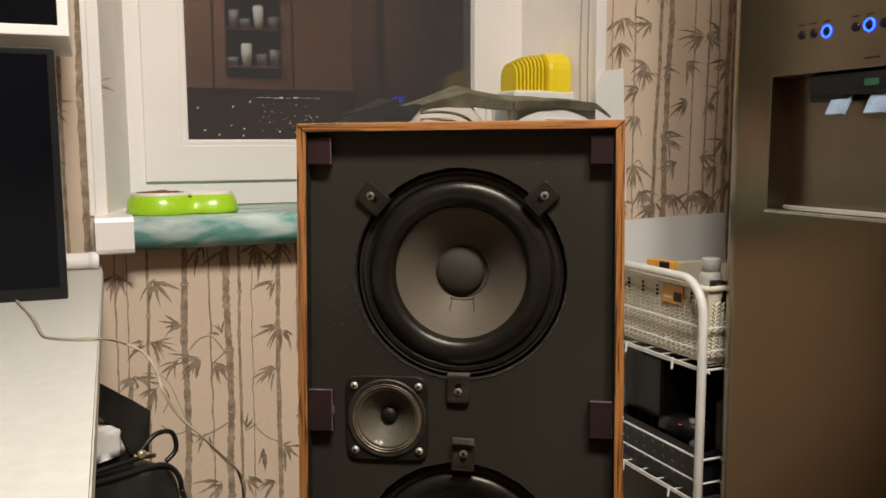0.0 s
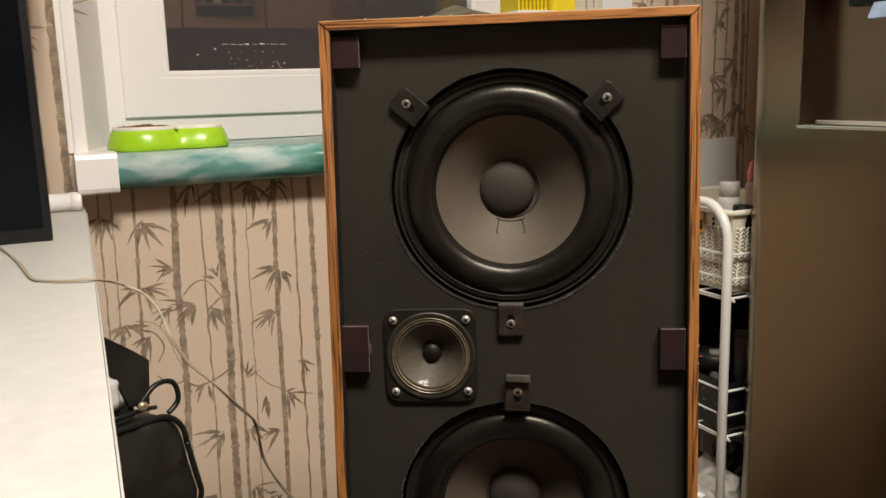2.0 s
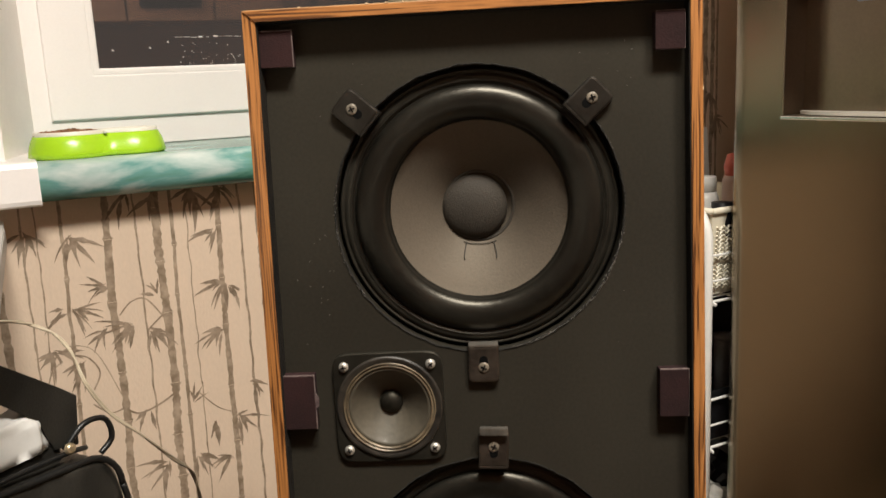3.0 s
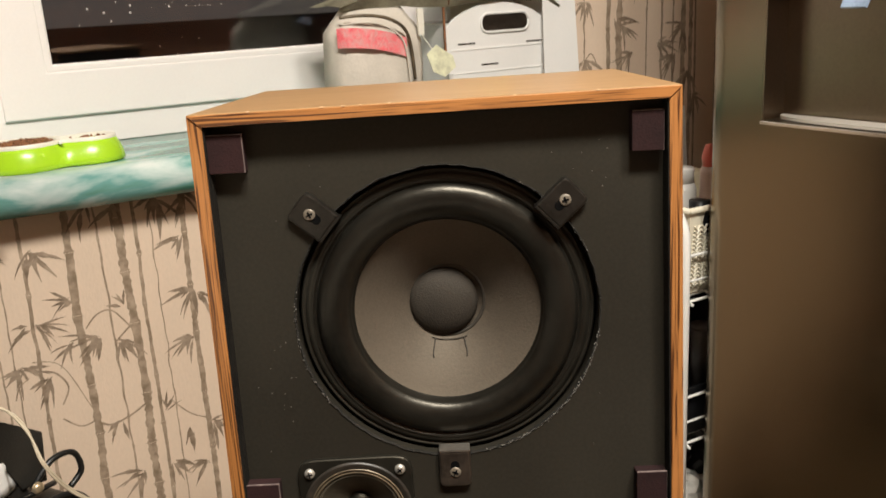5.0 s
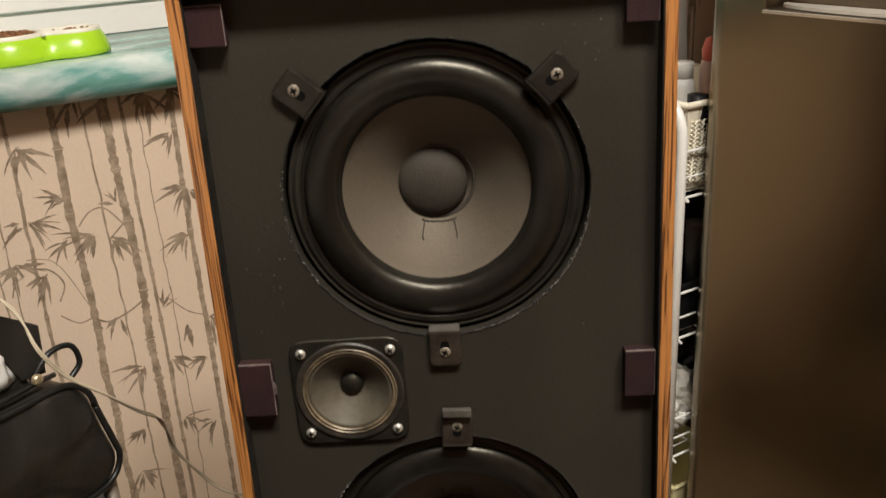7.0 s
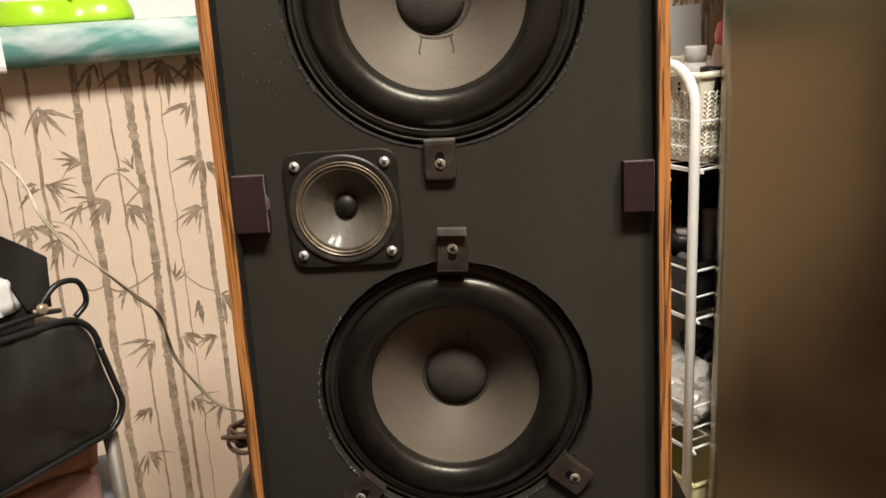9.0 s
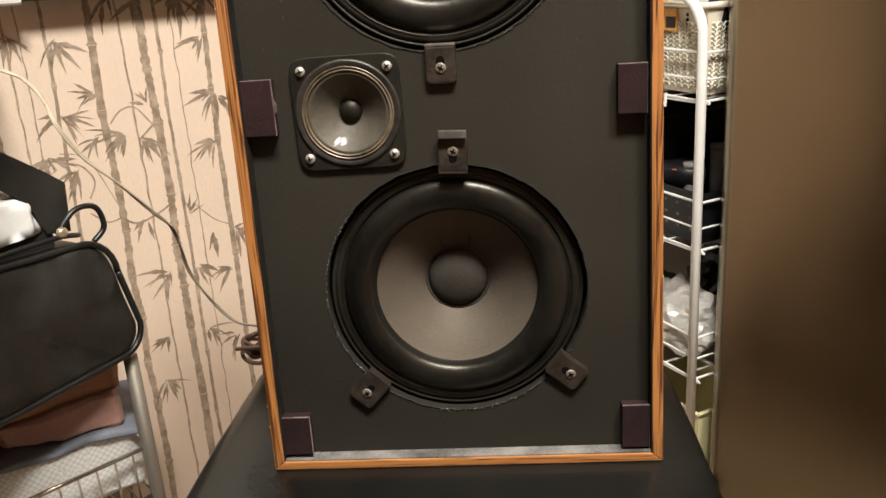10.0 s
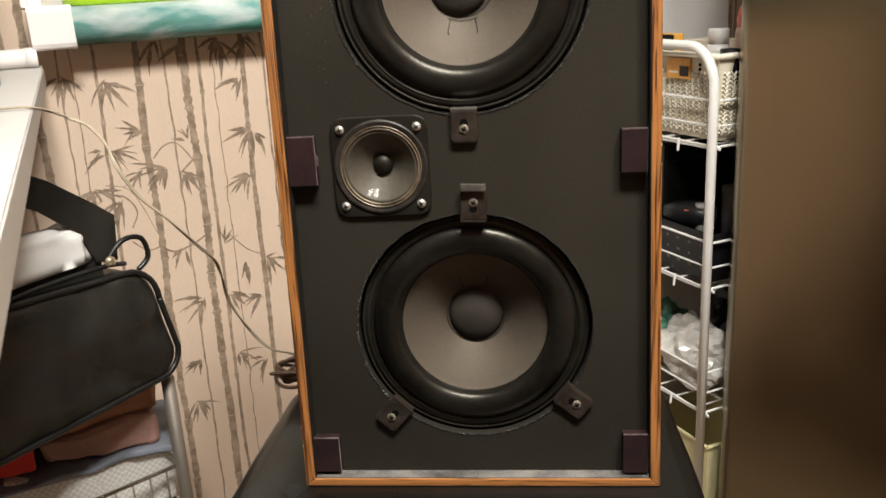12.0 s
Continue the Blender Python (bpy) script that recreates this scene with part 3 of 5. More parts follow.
for (cx, cz), za, zb, cut in ((UP, 0.3945, z1, CUT), (TWEET, 0.3025, 0.3945, 0.0385), (LOW, z0, 0.3025, CUT)):
    ring, back, outer = [], [], []
    for k in range(N):
        a = 2 * math.pi * k / N
        r = cut + 0.0005 * noise.noise((14 * math.cos(a), 14 * math.sin(a), cz))
        dx, dz = math.cos(a), math.sin(a)
        ring.append(bm.verts.new((cx + r * dx, 0, cz + r * dz)))
        back.append(bm.verts.new((cx + r * dx, 0.019, cz + r * dz)))
        s = min(((x1 - cx) / dx if dx > 1e-9 else (x0 - cx) / dx if dx < -1e-9 else 9), ((zb - cz) / dz if dz > 1e-9 else (za - cz) / dz if dz < -1e-9 else 9))
        outer.append(bm.verts.new((cx + s * dx, 0, cz + s * dz)))
    for k in range(N):
        j = (k + 1) % N
        bm.faces.new((ring[k], ring[j], outer[j], outer[k]))
        bm.faces.new((back[k], back[j], ring[j], ring[k]))
    for X, Z in ((x0, za), (x1, za), (x1, zb), (x0, zb)):
        near = int((math.atan2(Z - cz, X - cx) % (2 * math.pi)) / (2 * math.pi) * N)
        corner = bm.verts.new((X, 0, Z))
        bm.faces.new((outer[near], outer[(near + 1) % N], corner))
part("baffle", bm, M["baffle"], speaker, "matt black front baffle")
part("back_panel", box((x0, BACKY - 0.02, z0), (x1, BACKY - 0.004, z1)), M["baffle"], speaker)
# near-black sheet inside the cabinet stands in for the shade of its hollow
part("hollow_shade", box((x0, 0.085, z0), (x1, 0.09, z1)), M["dark"], speaker, "near-black sheet for the shade in the hollow behind the drivers")
for c in (UP, LOW):
    part("cutout_edge", lathe([(CUT + 0.0012, -0.0004), (CUT + 0.0002, -0.0008), (CUT - 0.0006, 0.0006), (CUT - 0.0002, 0.0032)], 240, centre=(c[0], 0, c[1]), wobble=0.0010), M["raw_edge"], speaker, "ragged raw board edge of the cut-out")
woofer(speaker, *UP), woofer(speaker, *LOW)
for x, z, c in ((-0.1042, 0.6139, UP), (0.0959, 0.6149, UP), (-0.0018, 0.3862, UP), (0.0043, 0.3126, LOW), (-0.0941, 0.0769, LOW), (0.1049, 0.0903, LOW)):
    clamp(speaker, x, z, *c, turned_lip=(c is LOW and z > 0.3), metal="clip_black" if z > 0.5 else "bracket")
tweeter(speaker, *TWEET)
for xa, za, xb, zb in ((-0.1765, 0.6508, -0.1494, 0.6800), (0.1465, 0.6508, 0.1705, 0.6810), (-0.1795, 0.3360, -0.1513, 0.3850), (0.1495, 0.3390, 0.1745, 0.3812),
                       (-0.1818, 0.0140, -0.1535, 0.0546), (0.1530, 0.0128, 0.1790, 0.0576)):
    p = part("grille_pad", box((xa, -0.0125, za), (xb, 0.0, zb), 0.0008), M["pad"], speaker, "maroon fabric grille fastener pad")
    part("backing", box((xa + 0.0004, -0.0122, za), (xb + (0.0006 if xa < 0 else 0.0002), -0.0106, zb + 0.0006)), M["pad_edge"], p, "pale worn backing edge with the bevel highlight in its colour")
    if xa < 0 and 0.3 < za < 0.4:
        part("torn_card", prism([(xb, za + 0.018), (xb + 0.0028, za + 0.021), (xb + 0.0034, za + 0.027), (xb + 0.0012, za + 0.032), (xb, za + 0.033)], -0.0116, -0.0104), M["pad_edge"], p, "torn pale card edge")
flecks = bmesh.new()
fr = random.Random(21)
for k in range(26):
    cx, cz = fr.choice(((-0.118, 0.632), (0.112, 0.632), (-0.135, 0.50), (-0.14, 0.45), (0.12, 0.66)))
    x, z, r = cx + fr.gauss(0, 0.010), cz + fr.gauss(0, 0.012), fr.uniform(0.00014, 0.00036)
    if math.hypot(x - UP[0], z - UP[1]) > CUT + 0.004:
        box((x - r, -0.0006, z - r), (x + r * fr.uniform(0.5, 1.6), 0.0001, z + r), bm=flecks)
for k in range(16):
    x, z, r = fr.uniform(-0.165, 0.165), fr.uniform(0.03, 0.67), fr.uniform(0.00015, 0.0003)
    if all(math.hypot(x - c[0], z - c[1]) > CUT + 0.004 for c in (UP, LOW)) and math.hypot(x - TWEET[0], z - TWEET[1]) > 0.075:
        box((x - r, -0.0006, z - r), (x + r, 0.0001, z + r), bm=flecks)
for (cx, cz), a0, a1, count in ((UP, -78, -8, 210), (UP, 165, 215, 60), (LOW, 140, 235, 170), (LOW, 250, 330, 70), (UP, 20, 60, 30)):
    for k in range(count):
        a = radians(fr.uniform(a0, a1))
        r, w = CUT + fr.gauss(0.0004, 0.0006), fr.uniform(0.00012, 0.00042)
        x, z = cx + r * math.cos(a), cz + r * math.sin(a)
        box((x - w, -0.0012, z - w * 0.7), (x + w, 0.0004, z + w * 0.7), bm=flecks)
part("lint", flecks, M["lint"], speaker, "pale lint and plaster specks")["kind"] = "stuff"
chips = bmesh.new()
for k in range(18):
    r = fr.uniform(0.0002, 0.0005)
    side = fr.choice((0, 1, 2, 2))
    if side < 2:
        z = fr.uniform(0.0, 0.69)
        x = OBL[0] + (OTL[0] - OBL[0]) * z / 0.698 if side == 0 else OBR[0] + (OTR[0] - OBR[0]) * z / 0.698
        lo, hi = (x - 0.0001, FRONT - 0.0001, z - r * 3), (x + 0.0001, FRONT + 0.0008, z + r * 3)
        lo, hi = (min(lo[0], x * 0.997), lo[1], lo[2]), (max(hi[0], x * 0.997), hi[1], hi[2])
    else:
        u = fr.uniform(0.01, 0.99)
        x, z = (OTL[0] + (OTR[0] - OTL[0]) * u, OTL[1] + (OTR[1] - OTL[1]) * u) if side == 2 else (OBL[0] + (OBR[0] - OBL[0]) * u, 0.0005)
        lo, hi = (x - r * 2, FRONT - (0.0016 if side == 2 else 0.0004), z - 0.0006), (x + r * 3, FRONT + 0.0006, z + 0.0004)
    box(lo, hi, bm=chips)
part("chips", chips, M["chip"], speaker, "pale chips along the veneered edges")["kind"] = "stuff"
part("dust_strip", box((IBL[0] + 0.001, FRONT + 0.002, IBL[1]), (IBR[0] - 0.001, -0.001, IBL[1] + 0.0012)), M["dusty"], speaker, "grey dust on the bottom board")

# ---- chair under the speaker ----
chair = thing("chair", "black padded chair with a broad seat, holding the loudspeaker", "chair", BASE)
out = []
for k in range(28):
    a = 2 * math.pi * k / 28
    c, s = math.cos(a), math.sin(a)
    e = 0.34
    out.append((-0.020 + 0.262 * math.copysign(abs(c) ** e, c) * (1 - 0.02 * s), 0.060 + 0.275 * math.copysign(abs(s) ** e, s)))
bm = bmesh.new()
rows = []
for z, k in ((-0.085, 0.93), (-0.080, 0.975), (-0.060, 1.0), (-0.030, 1.0), (-0.012, 0.985), (-0.004, 0.955), (-0.001, 0.90), (-0.0005, 0.5)):
    rows.append([bm.verts.new((-0.02 + (x + 0.02) * k, 0.060 + (y - 0.060) * k, z)) for x, y in out])
for a, b in zip(rows, rows[1:]):
    for i in range(28):
        j = (i + 1) % 28
        bm.faces.new((a[i], a[j], b[j], b[i]))
bm.faces.new(rows[0][::-1]), bm.faces.new(rows[-1])
part("seat", bm, M["leather"], chair, "black padded seat", True)
part("column", tube([(0, 0.06, -0.08), (0, 0.06, -0.64)], 0.030, 16), M["black_plastic"], chair, smooth=True)
for k in range(5):
    a = radians(72 * k + 20)
    c, s = math.cos(a), math.sin(a)
    part("foot", tube([(0, 0.06, -0.62), (0.26 * c, 0.06 + 0.26 * s, -0.69), (0.30 * c, 0.06 + 0.30 * s, -0.752 - 0.0091 * s)], 0.017, 10), M["black_plastic"], chair, smooth=True)

# ---- fridge ----
FXF, FY1, FY0, FH = 0.900, 0.626, -0.420, 2.06
fridge = thing("fridge", "tall brushed-steel side-by-side fridge with water dispenser and blue lights", "fridge", pose(FXF, 0, 0))
DY1, DY0, DZ0, DZ1 = 0.484, 0.150, 1.012, 1.277
part("body", box((0.062, FY0 + 0.004, FLOOR), (0.70, FY1 - 0.004, FH - 0.01), 0.004), mat("fridge_side_grey", (0.20, 0.19, 0.17), 0.45, 0.3), fridge, "grey painted fridge side")
SPLIT = 0.040
# freezer door in pieces round the dispenser's recess
def ringed_door(y0, y1, hole):
    bm = bmesh.new()
    hy0, hy1, hz0, hz1 = hole
    R, mid, half = 0.030, (y0 + y1) / 2, (y1 - y0) / 2
    near = [y0 + 0.052 * (1 - math.cos(radians(a))) for a in range(0, 91, 6)]
    turn = [R * (1 - math.sin(radians(a))) for a in range(0, 91, 6)]
    inner = [near[-1] + (hy0 - near[-1]) * k / 5 for k in range(1, 5)] + [hy0 + (hy1 - hy0) * k / 12 for k in range(13)]
    far = y0 + y1 - near[-1]
    inner += [hy1 + (far - hy1) * k / 4 for k in range(1, 4)]
    line = list(zip(near, turn)) + [(y, 0.0) for y in inner] + [(y0 + y1 - y, x) for y, x in reversed(list(zip(near, turn)))]
    # the door's face bows out a little
    line = [(y, x + 0.007 * ((y - mid) / half) ** 2) for y, x in line]
    zs = [FLOOR + 0.012, hz0, hz1, FH]
    grid = [[bm.verts.new((x, y, z)) for z in zs] for y, x in line]
    for i in range(len(line) - 1):
        for k in range(3):
            if hy0 < (line[i][0] + line[i + 1][0]) / 2 < hy1 and k == 1:
                continue
            bm.faces.new((grid[i][k], grid[i][k + 1], grid[i + 1][k + 1], grid[i + 1][k]))
    back = [[bm.verts.new((0.058, y, z)) for z in (zs[0], zs[-1])] for y in (y0, y1)]
    bm.faces.new([g[-1] for g in grid] + [back[1][1], back[0][1]])
    bm.faces.new([g[0] for g in grid][::-1] + [back[0][0], back[1][0]])
    bm.faces.new((grid[0][0], *grid[0][1:], back[0][1], back[0][0]))
    bm.faces.new((back[1][0], back[1][1], *grid[-1][::-1]))
    return bm
part("freezer_door", ringed_door(SPLIT, FY1, (DY0, DY1, DZ0, DZ1)), M["steel"], fridge, "brushed steel freezer door")
part("door", box((0.0, FY0, FLOOR + 0.012), (0.058, SPLIT - 0.006, FH), 0.018, segments=4), M["steel"], fridge, "brushed steel fridge door", False)
# dispenser recess with rounded tray, housing, levers and buttons
D = 0.052
disp = part("dispenser", box((D, DY0, DZ0), (D + 0.003, DY1, DZ1)), M["steel_dark"], fridge, "recessed steel water dispenser")
for lo, hi in (((0.001, DY0 - 0.003, DZ0), (D, DY0, DZ1)), ((0.001, DY1, DZ0), (D, DY1 + 0.003, DZ1)), ((0.001, DY0, DZ1), (D, DY1, DZ1 + 0.003)), ((0.001, DY0, DZ0 - 0.003), (D, DY1, DZ0))):
    part("recess_panel", box(lo, hi), M["steel_dark"], disp)
part("rim", box((-0.004, DY0 - 0.004, DZ0 - 0.007), (0.003, DY1 + 0.003, DZ0 - 0.001), 0.0015), M["chrome"], disp, "bright metal lip")
tray = []
for k in range(25):
    a = math.pi * k / 24
    tray.append(((DY0 + DY1) / 2 + (DY1 - DY0) / 2 * 0.97 * math.cos(a), 0.046 - 0.044 * math.sin(a) ** 0.8))
bm = bmesh.new()
a = [bm.verts.new((x, y, DZ0 + 0.001)) for y, x in tray]
b = [bm.verts.new((x, y, DZ0 + 0.0065)) for y, x in tray]
bm.faces.new(a), bm.faces.new(b[::-1])
for i in range(len(a)):
    bm.faces.new((a[i], a[(i + 1) % len(a)], b[(i + 1) % len(b)], b[i]))
part("tray", bm, M["satin"], disp, "curved metal drip tray")
part("housing", box((0.004, 0.185, 1.232), (0.050, 0.398, 1.2765), 0.019, segments=5), M["black_plastic"], disp, "black outlet housing")
part("spout", box((0.010, 0.30, 1.222), (0.044, 0.395, 1.238), 0.006), M["black_plastic"], disp)
for y in (0.320, 0.234):
    bm = box((-0.022, -0.022, -0.044), (-0.016, 0.022, 0.006), 0.002)
    p = part("lever", bm, M["lever"], disp, "clear bluish push lever")
    p.matrix_local = pose(0.036, y, 1.226, 0, 28, 0)
part("green_label", box((0.003, 0.232, 1.246), (0.006, 0.262, 1.258), 0.001), glow("green_mark", (0.02, 0.10, 0.06), 0.05), disp)
for y, lit in ((0.411, 0), (0.381, 0), (0.349, 1), (0.284, 0), (0.254, 1), (0.224, 0)):
    m = Matrix.Translation((0, y, 1.351)) @ Matrix.Rotation(radians(-90), 4, "Z")
    b = part("button", lathe([(0, -0.003), (0.0075, -0.0028), (0.0085, -0.001), (0.0085, 0.002)], 24), M["black_plastic"], fridge, "round black button", True)
    b.matrix_local = m
    if lit:
        part("light_ring", lathe([(0.0088, -0.0005), (0.0095, -0.0030), (0.0118, -0.0030), (0.0125, -0.0005)], 32), M["blue_led"], b, "glowing blue ring", True)
for y in (0.411, 0.381, 0.349, 0.284, 0.254):
    part("caption_bar", box((-0.0012, y - 0.008, 1.3685), (0.0006, y + 0.008, 1.3705)), M["bracket"], fridge)
part("caption_bar", box((-0.0012, 0.23, 1.2925), (0.0006, 0.262, 1.2955)), M["bracket"], fridge)
part("caption_bar", box((-0.0012, 0.27, 1.415), (0.0006, 0.31, 1.419)), M["bracket"], fridge)

# ---- counter, monitor and cabinet over it ----
CT = 0.880
counter = thing("worktop", "long white laminate worktop running up to the window wall", "worktop", pose(0, 0, 0, 0, 0, 0))
bm = bmesh.new()
o = [(LEFT + 0.002, -1.5), (-0.425, -1.5), (-0.368, 1.06), (-0.368, 1.172), (LEFT + 0.002, 1.172)]
a = [bm.verts.new((x, y, CT)) for x, y in o]
b = [bm.verts.new((x, y, CT - 0.028)) for x, y in o]
bm.faces.new(a), bm.faces.new(b[::-1])
for i in range(5):
    bm.faces.new((a[i], a[(i + 1) % 5], b[(i + 1) % 5], b[i]))
part("top", bm, M["counter"], counter)
e = part("edge_band", box((0, -1.28, CT - 0.0285), (0.0016, 1.28, CT - 0.0005)), M["counter_edge"], counter, "grey edge band")
e.matrix_local = pose(-0.3960, -0.22, 0, 0, 0, -math.degrees(math.atan2(0.057, 2.56)))
# unseen supports, coloured dark so the fridge mirrors a dark space under the worktop
part("support", box((LEFT + 0.01, -1.45, FLOOR), (-0.62, -1.42, CT - 0.029)), M["unseen_brown"], counter, "unseen end panel, dark brown to darken the fridge reflection")
part("support", box((LEFT + 0.01, 1.10, FLOOR), (-0.62, 1.13, CT - 0.029)), M["unseen_brown"], counter, "unseen end panel, dark brown to darken the fridge reflection")

mon = thing("monitor", "black flat monitor standing on the white worktop", "monitor", pose(-0.428, 0.72, CT))
part("casing", box((-0.62, 0.0, 0.0), (0, 0.035, 0.428), 0.003), M["black_plastic"], mon)
part("screen", box((-0.605, -0.0015, 0.022), (-0.012, 0.0, 0.416)), M["screen"], mon, "switched-off dark screen")
part("foot", box((-0.45, -0.03, -0.0), (-0.17, 0.16, 0.008), 0.003), M["black_plastic"], mon)

cab = thing("wall_cabinet", "white-framed cabinet with dark glass door hanging over the monitor", "cabinet", pose(-0.403, 0.72, 1.327))
part("body", box((-0.944, 0.02, 0.0), (0, 0.35, 0.5), 0.003), M["frame_white"], cab)
door = frame_ring(-0.944, 0, 0, 0.5, (0.018, 0.018, 0.018, 0.018), 0.0, 0.019, 0.003, M["frame_white"], "door", cab)
part("pane", box((-0.927, 0.008, 0.017), (-0.017, 0.012, 0.483)), M["screen"], door, "dark glass")

tubeob = thing("blind_tube", "short white roller tube lying on the worktop by the wall", "tube", pose(-0.40, 1.10, CT + 0.019))
part("barrel", tube([(-0.10, 0, 0), (0.006, 0, 0)], 0.0175, 24), M["frame_white"], tubeob, smooth=True)
part("end_cap", tube([(0.006, 0, 0), (0.022, 0, 0), (0.027, 0, 0)], 0.0188, 24), M["frame_white"], tubeob, smooth=True)


# ---- bamboo print of the wallpaper ----
rng = random.Random(11)
def PYR():
    return WALL - rng.uniform(0.0002, 0.0006)


def leaf(bm, x, z, angle, length, width):
    """One pointed leaf, drawn flat."""
    d, n = Vector((math.cos(angle), 0, math.sin(angle))), Vector((-math.sin(angle), 0, math.cos(angle)))
    py = PYR() - 0.0004
    droop = -0.30 if math.cos(angle) > 0 else 0.30
    bend = (droop * abs(math.cos(angle)) + rng.uniform(-0.12, 0.12)) * length
    pts = []
    for t, w in ((0, 0.12), (0.1, 0.45), (0.2, 0.75), (0.3, 0.92), (0.42, 1.0), (0.55, 0.85), (0.7, 0.58), (0.85, 0.32), (1.0, 0.0)):
        pts.append((Vector((x, py, z)) + d * length * t + n * bend * t * t, w * width / 2 * rng.uniform(0.6, 1.25)))
    left = [bm.verts.new(p + n * w) for p, w in pts]
    right = [bm.verts.new(p - n * w) for p, w in pts[:-1]]
    for i in range(7):
        bm.faces.new((left[i], left[i + 1], right[i + 1], right[i]))
    bm.faces.new((left[7], left[8], right[7]))


def spray(bm, x, z, size, toward=-90, spread=70, count=5):
    count = max(3, round(count * 1.35))
    for k in range(count):
        a = radians(toward + spread * (2 * (k + rng.uniform(0.2, 0.8)) / count - 1))
        leaf(bm, x + rng.uniform(-0.006, 0.006), z + rng.uniform(-0.006, 0.006), a, size * rng.uniform(0.55, 1.45), size * rng.uniform(0.10, 0.21))


def stalk(bm, x, z0, z1, width, drift=0.0, nodes=0.125):
    """A segmented stalk with swollen joints."""
    py = PYR()
    z, cx = z0, x
    while z < z1:
        top = min(z1, z + nodes * rng.uniform(0.75, 1.3))
        nx = x + drift * (top - z0) + rng.uniform(-0.35, 0.35) * width
        k = 16
        prev = None
        for i in range(k + 1):
            t = i / k
            w = 1.2 * width * (0.5 + (0.13 if i in (0, k) else 0.0) * (1 if width > 0.006 else 1.6)) * rng.uniform(0.74, 1.2)
            px = cx + (nx - cx) * t + (0.0035 if width < 0.006 else 0.0012) * noise.noise((x * 90, (z + (top - z) * t) * 26, 3))
            row = [bm.verts.new((px - w, py, z + (top - 0.0008 - z) * t)), bm.verts.new((px + w, py, z + (top - 0.0008 - z) * t))]
            if prev:
                bm.faces.new((prev[0], prev[1], row[1], row[0]))
            prev = row
        z, cx = top, nx


def branch(bm, pts, width):
    py = PYR()
    path = smooth_path([(x, py, z) for x, z in pts], 6)
    prev = None
    for i, p in enumerate(path):
        d = (path[min(i + 1, len(path) - 1)] - path[max(i - 1, 0)]).normalized()
        n = Vector((-d.z, 0, d.x)) * width / 2
        row = [bm.verts.new(p + n), bm.verts.new(p - n)]
        if prev:
            bm.faces.new((prev[0], prev[1], row[1], row[0]))
        prev = row


stalks, leaves = bmesh.new(), bmesh.new()
Z0, Z1 = FLOOR + 0.02, 0.945
for x, w, drift in ((-0.355, 0.0030, 0.012), (-0.296, 0.0055, 0.02), (-0.338, 0.0022, 0.02), (-0.204, 0.0120, 0.012), (-0.141, 0.0032, 0.006), (-0.100, 0.0135, 0.006), (-0.074, 0.0060, 0.008),
                    (-0.046, 0.0020, 0.010), (0.018, 0.0090, 0.010), (0.075, 0.0040, 0.0), (0.105, 0.0100, 0.01), (0.170, 0.0032, 0.0), (0.235, 0.0110, 0.0), (0.30, 0.004, 0.0), (0.36, 0.012, 0.0), (0.43, 0.012, 0.0), (0.50, 0.004, 0.0), (0.57, 0.010, 0.0), (0.66, 0.004, 0.0), (0.74, 0.012, 0.0), (0.83, 0.004, 0.0), (0.90, 0.010, 0.0)):
    stalk(stalks, x, Z0, Z1, w, drift)
for x, w, drift in ((0.975, 0.0032, 0.0), (1.051, 0.0038, 0.0), (1.078, 0.0100, 0.055), (1.137, 0.0155, 0.030), (1.222, 0.0040, 0.032), (1.266, 0.0055, 0.042), (1.320, 0.0050, 0.024), (1.355, 0.0140, 0.024), (1.392, 0.0110, 0.010), (1.42, 0.006, 0.0), (1.50, 0.012, 0.0), (1.57, 0.004, 0.0)):
    stalk(stalks, x, FLOOR + 0.02, TOP - 0.05, w, drift * 0.6)
for x, w in ((-0.390, 0.013), (-0.435, 0.006), (-0.50, 0.012), (-0.60, 0.012), (-0.72, 0.01), (-0.8, 0.005), (-0.95, 0.012), (-1.1, 0.01), (-1.22, 0.005)):
    stalk(stalks, x, FLOOR + 0.02, TOP - 0.05, w, 0.0, 0.16)
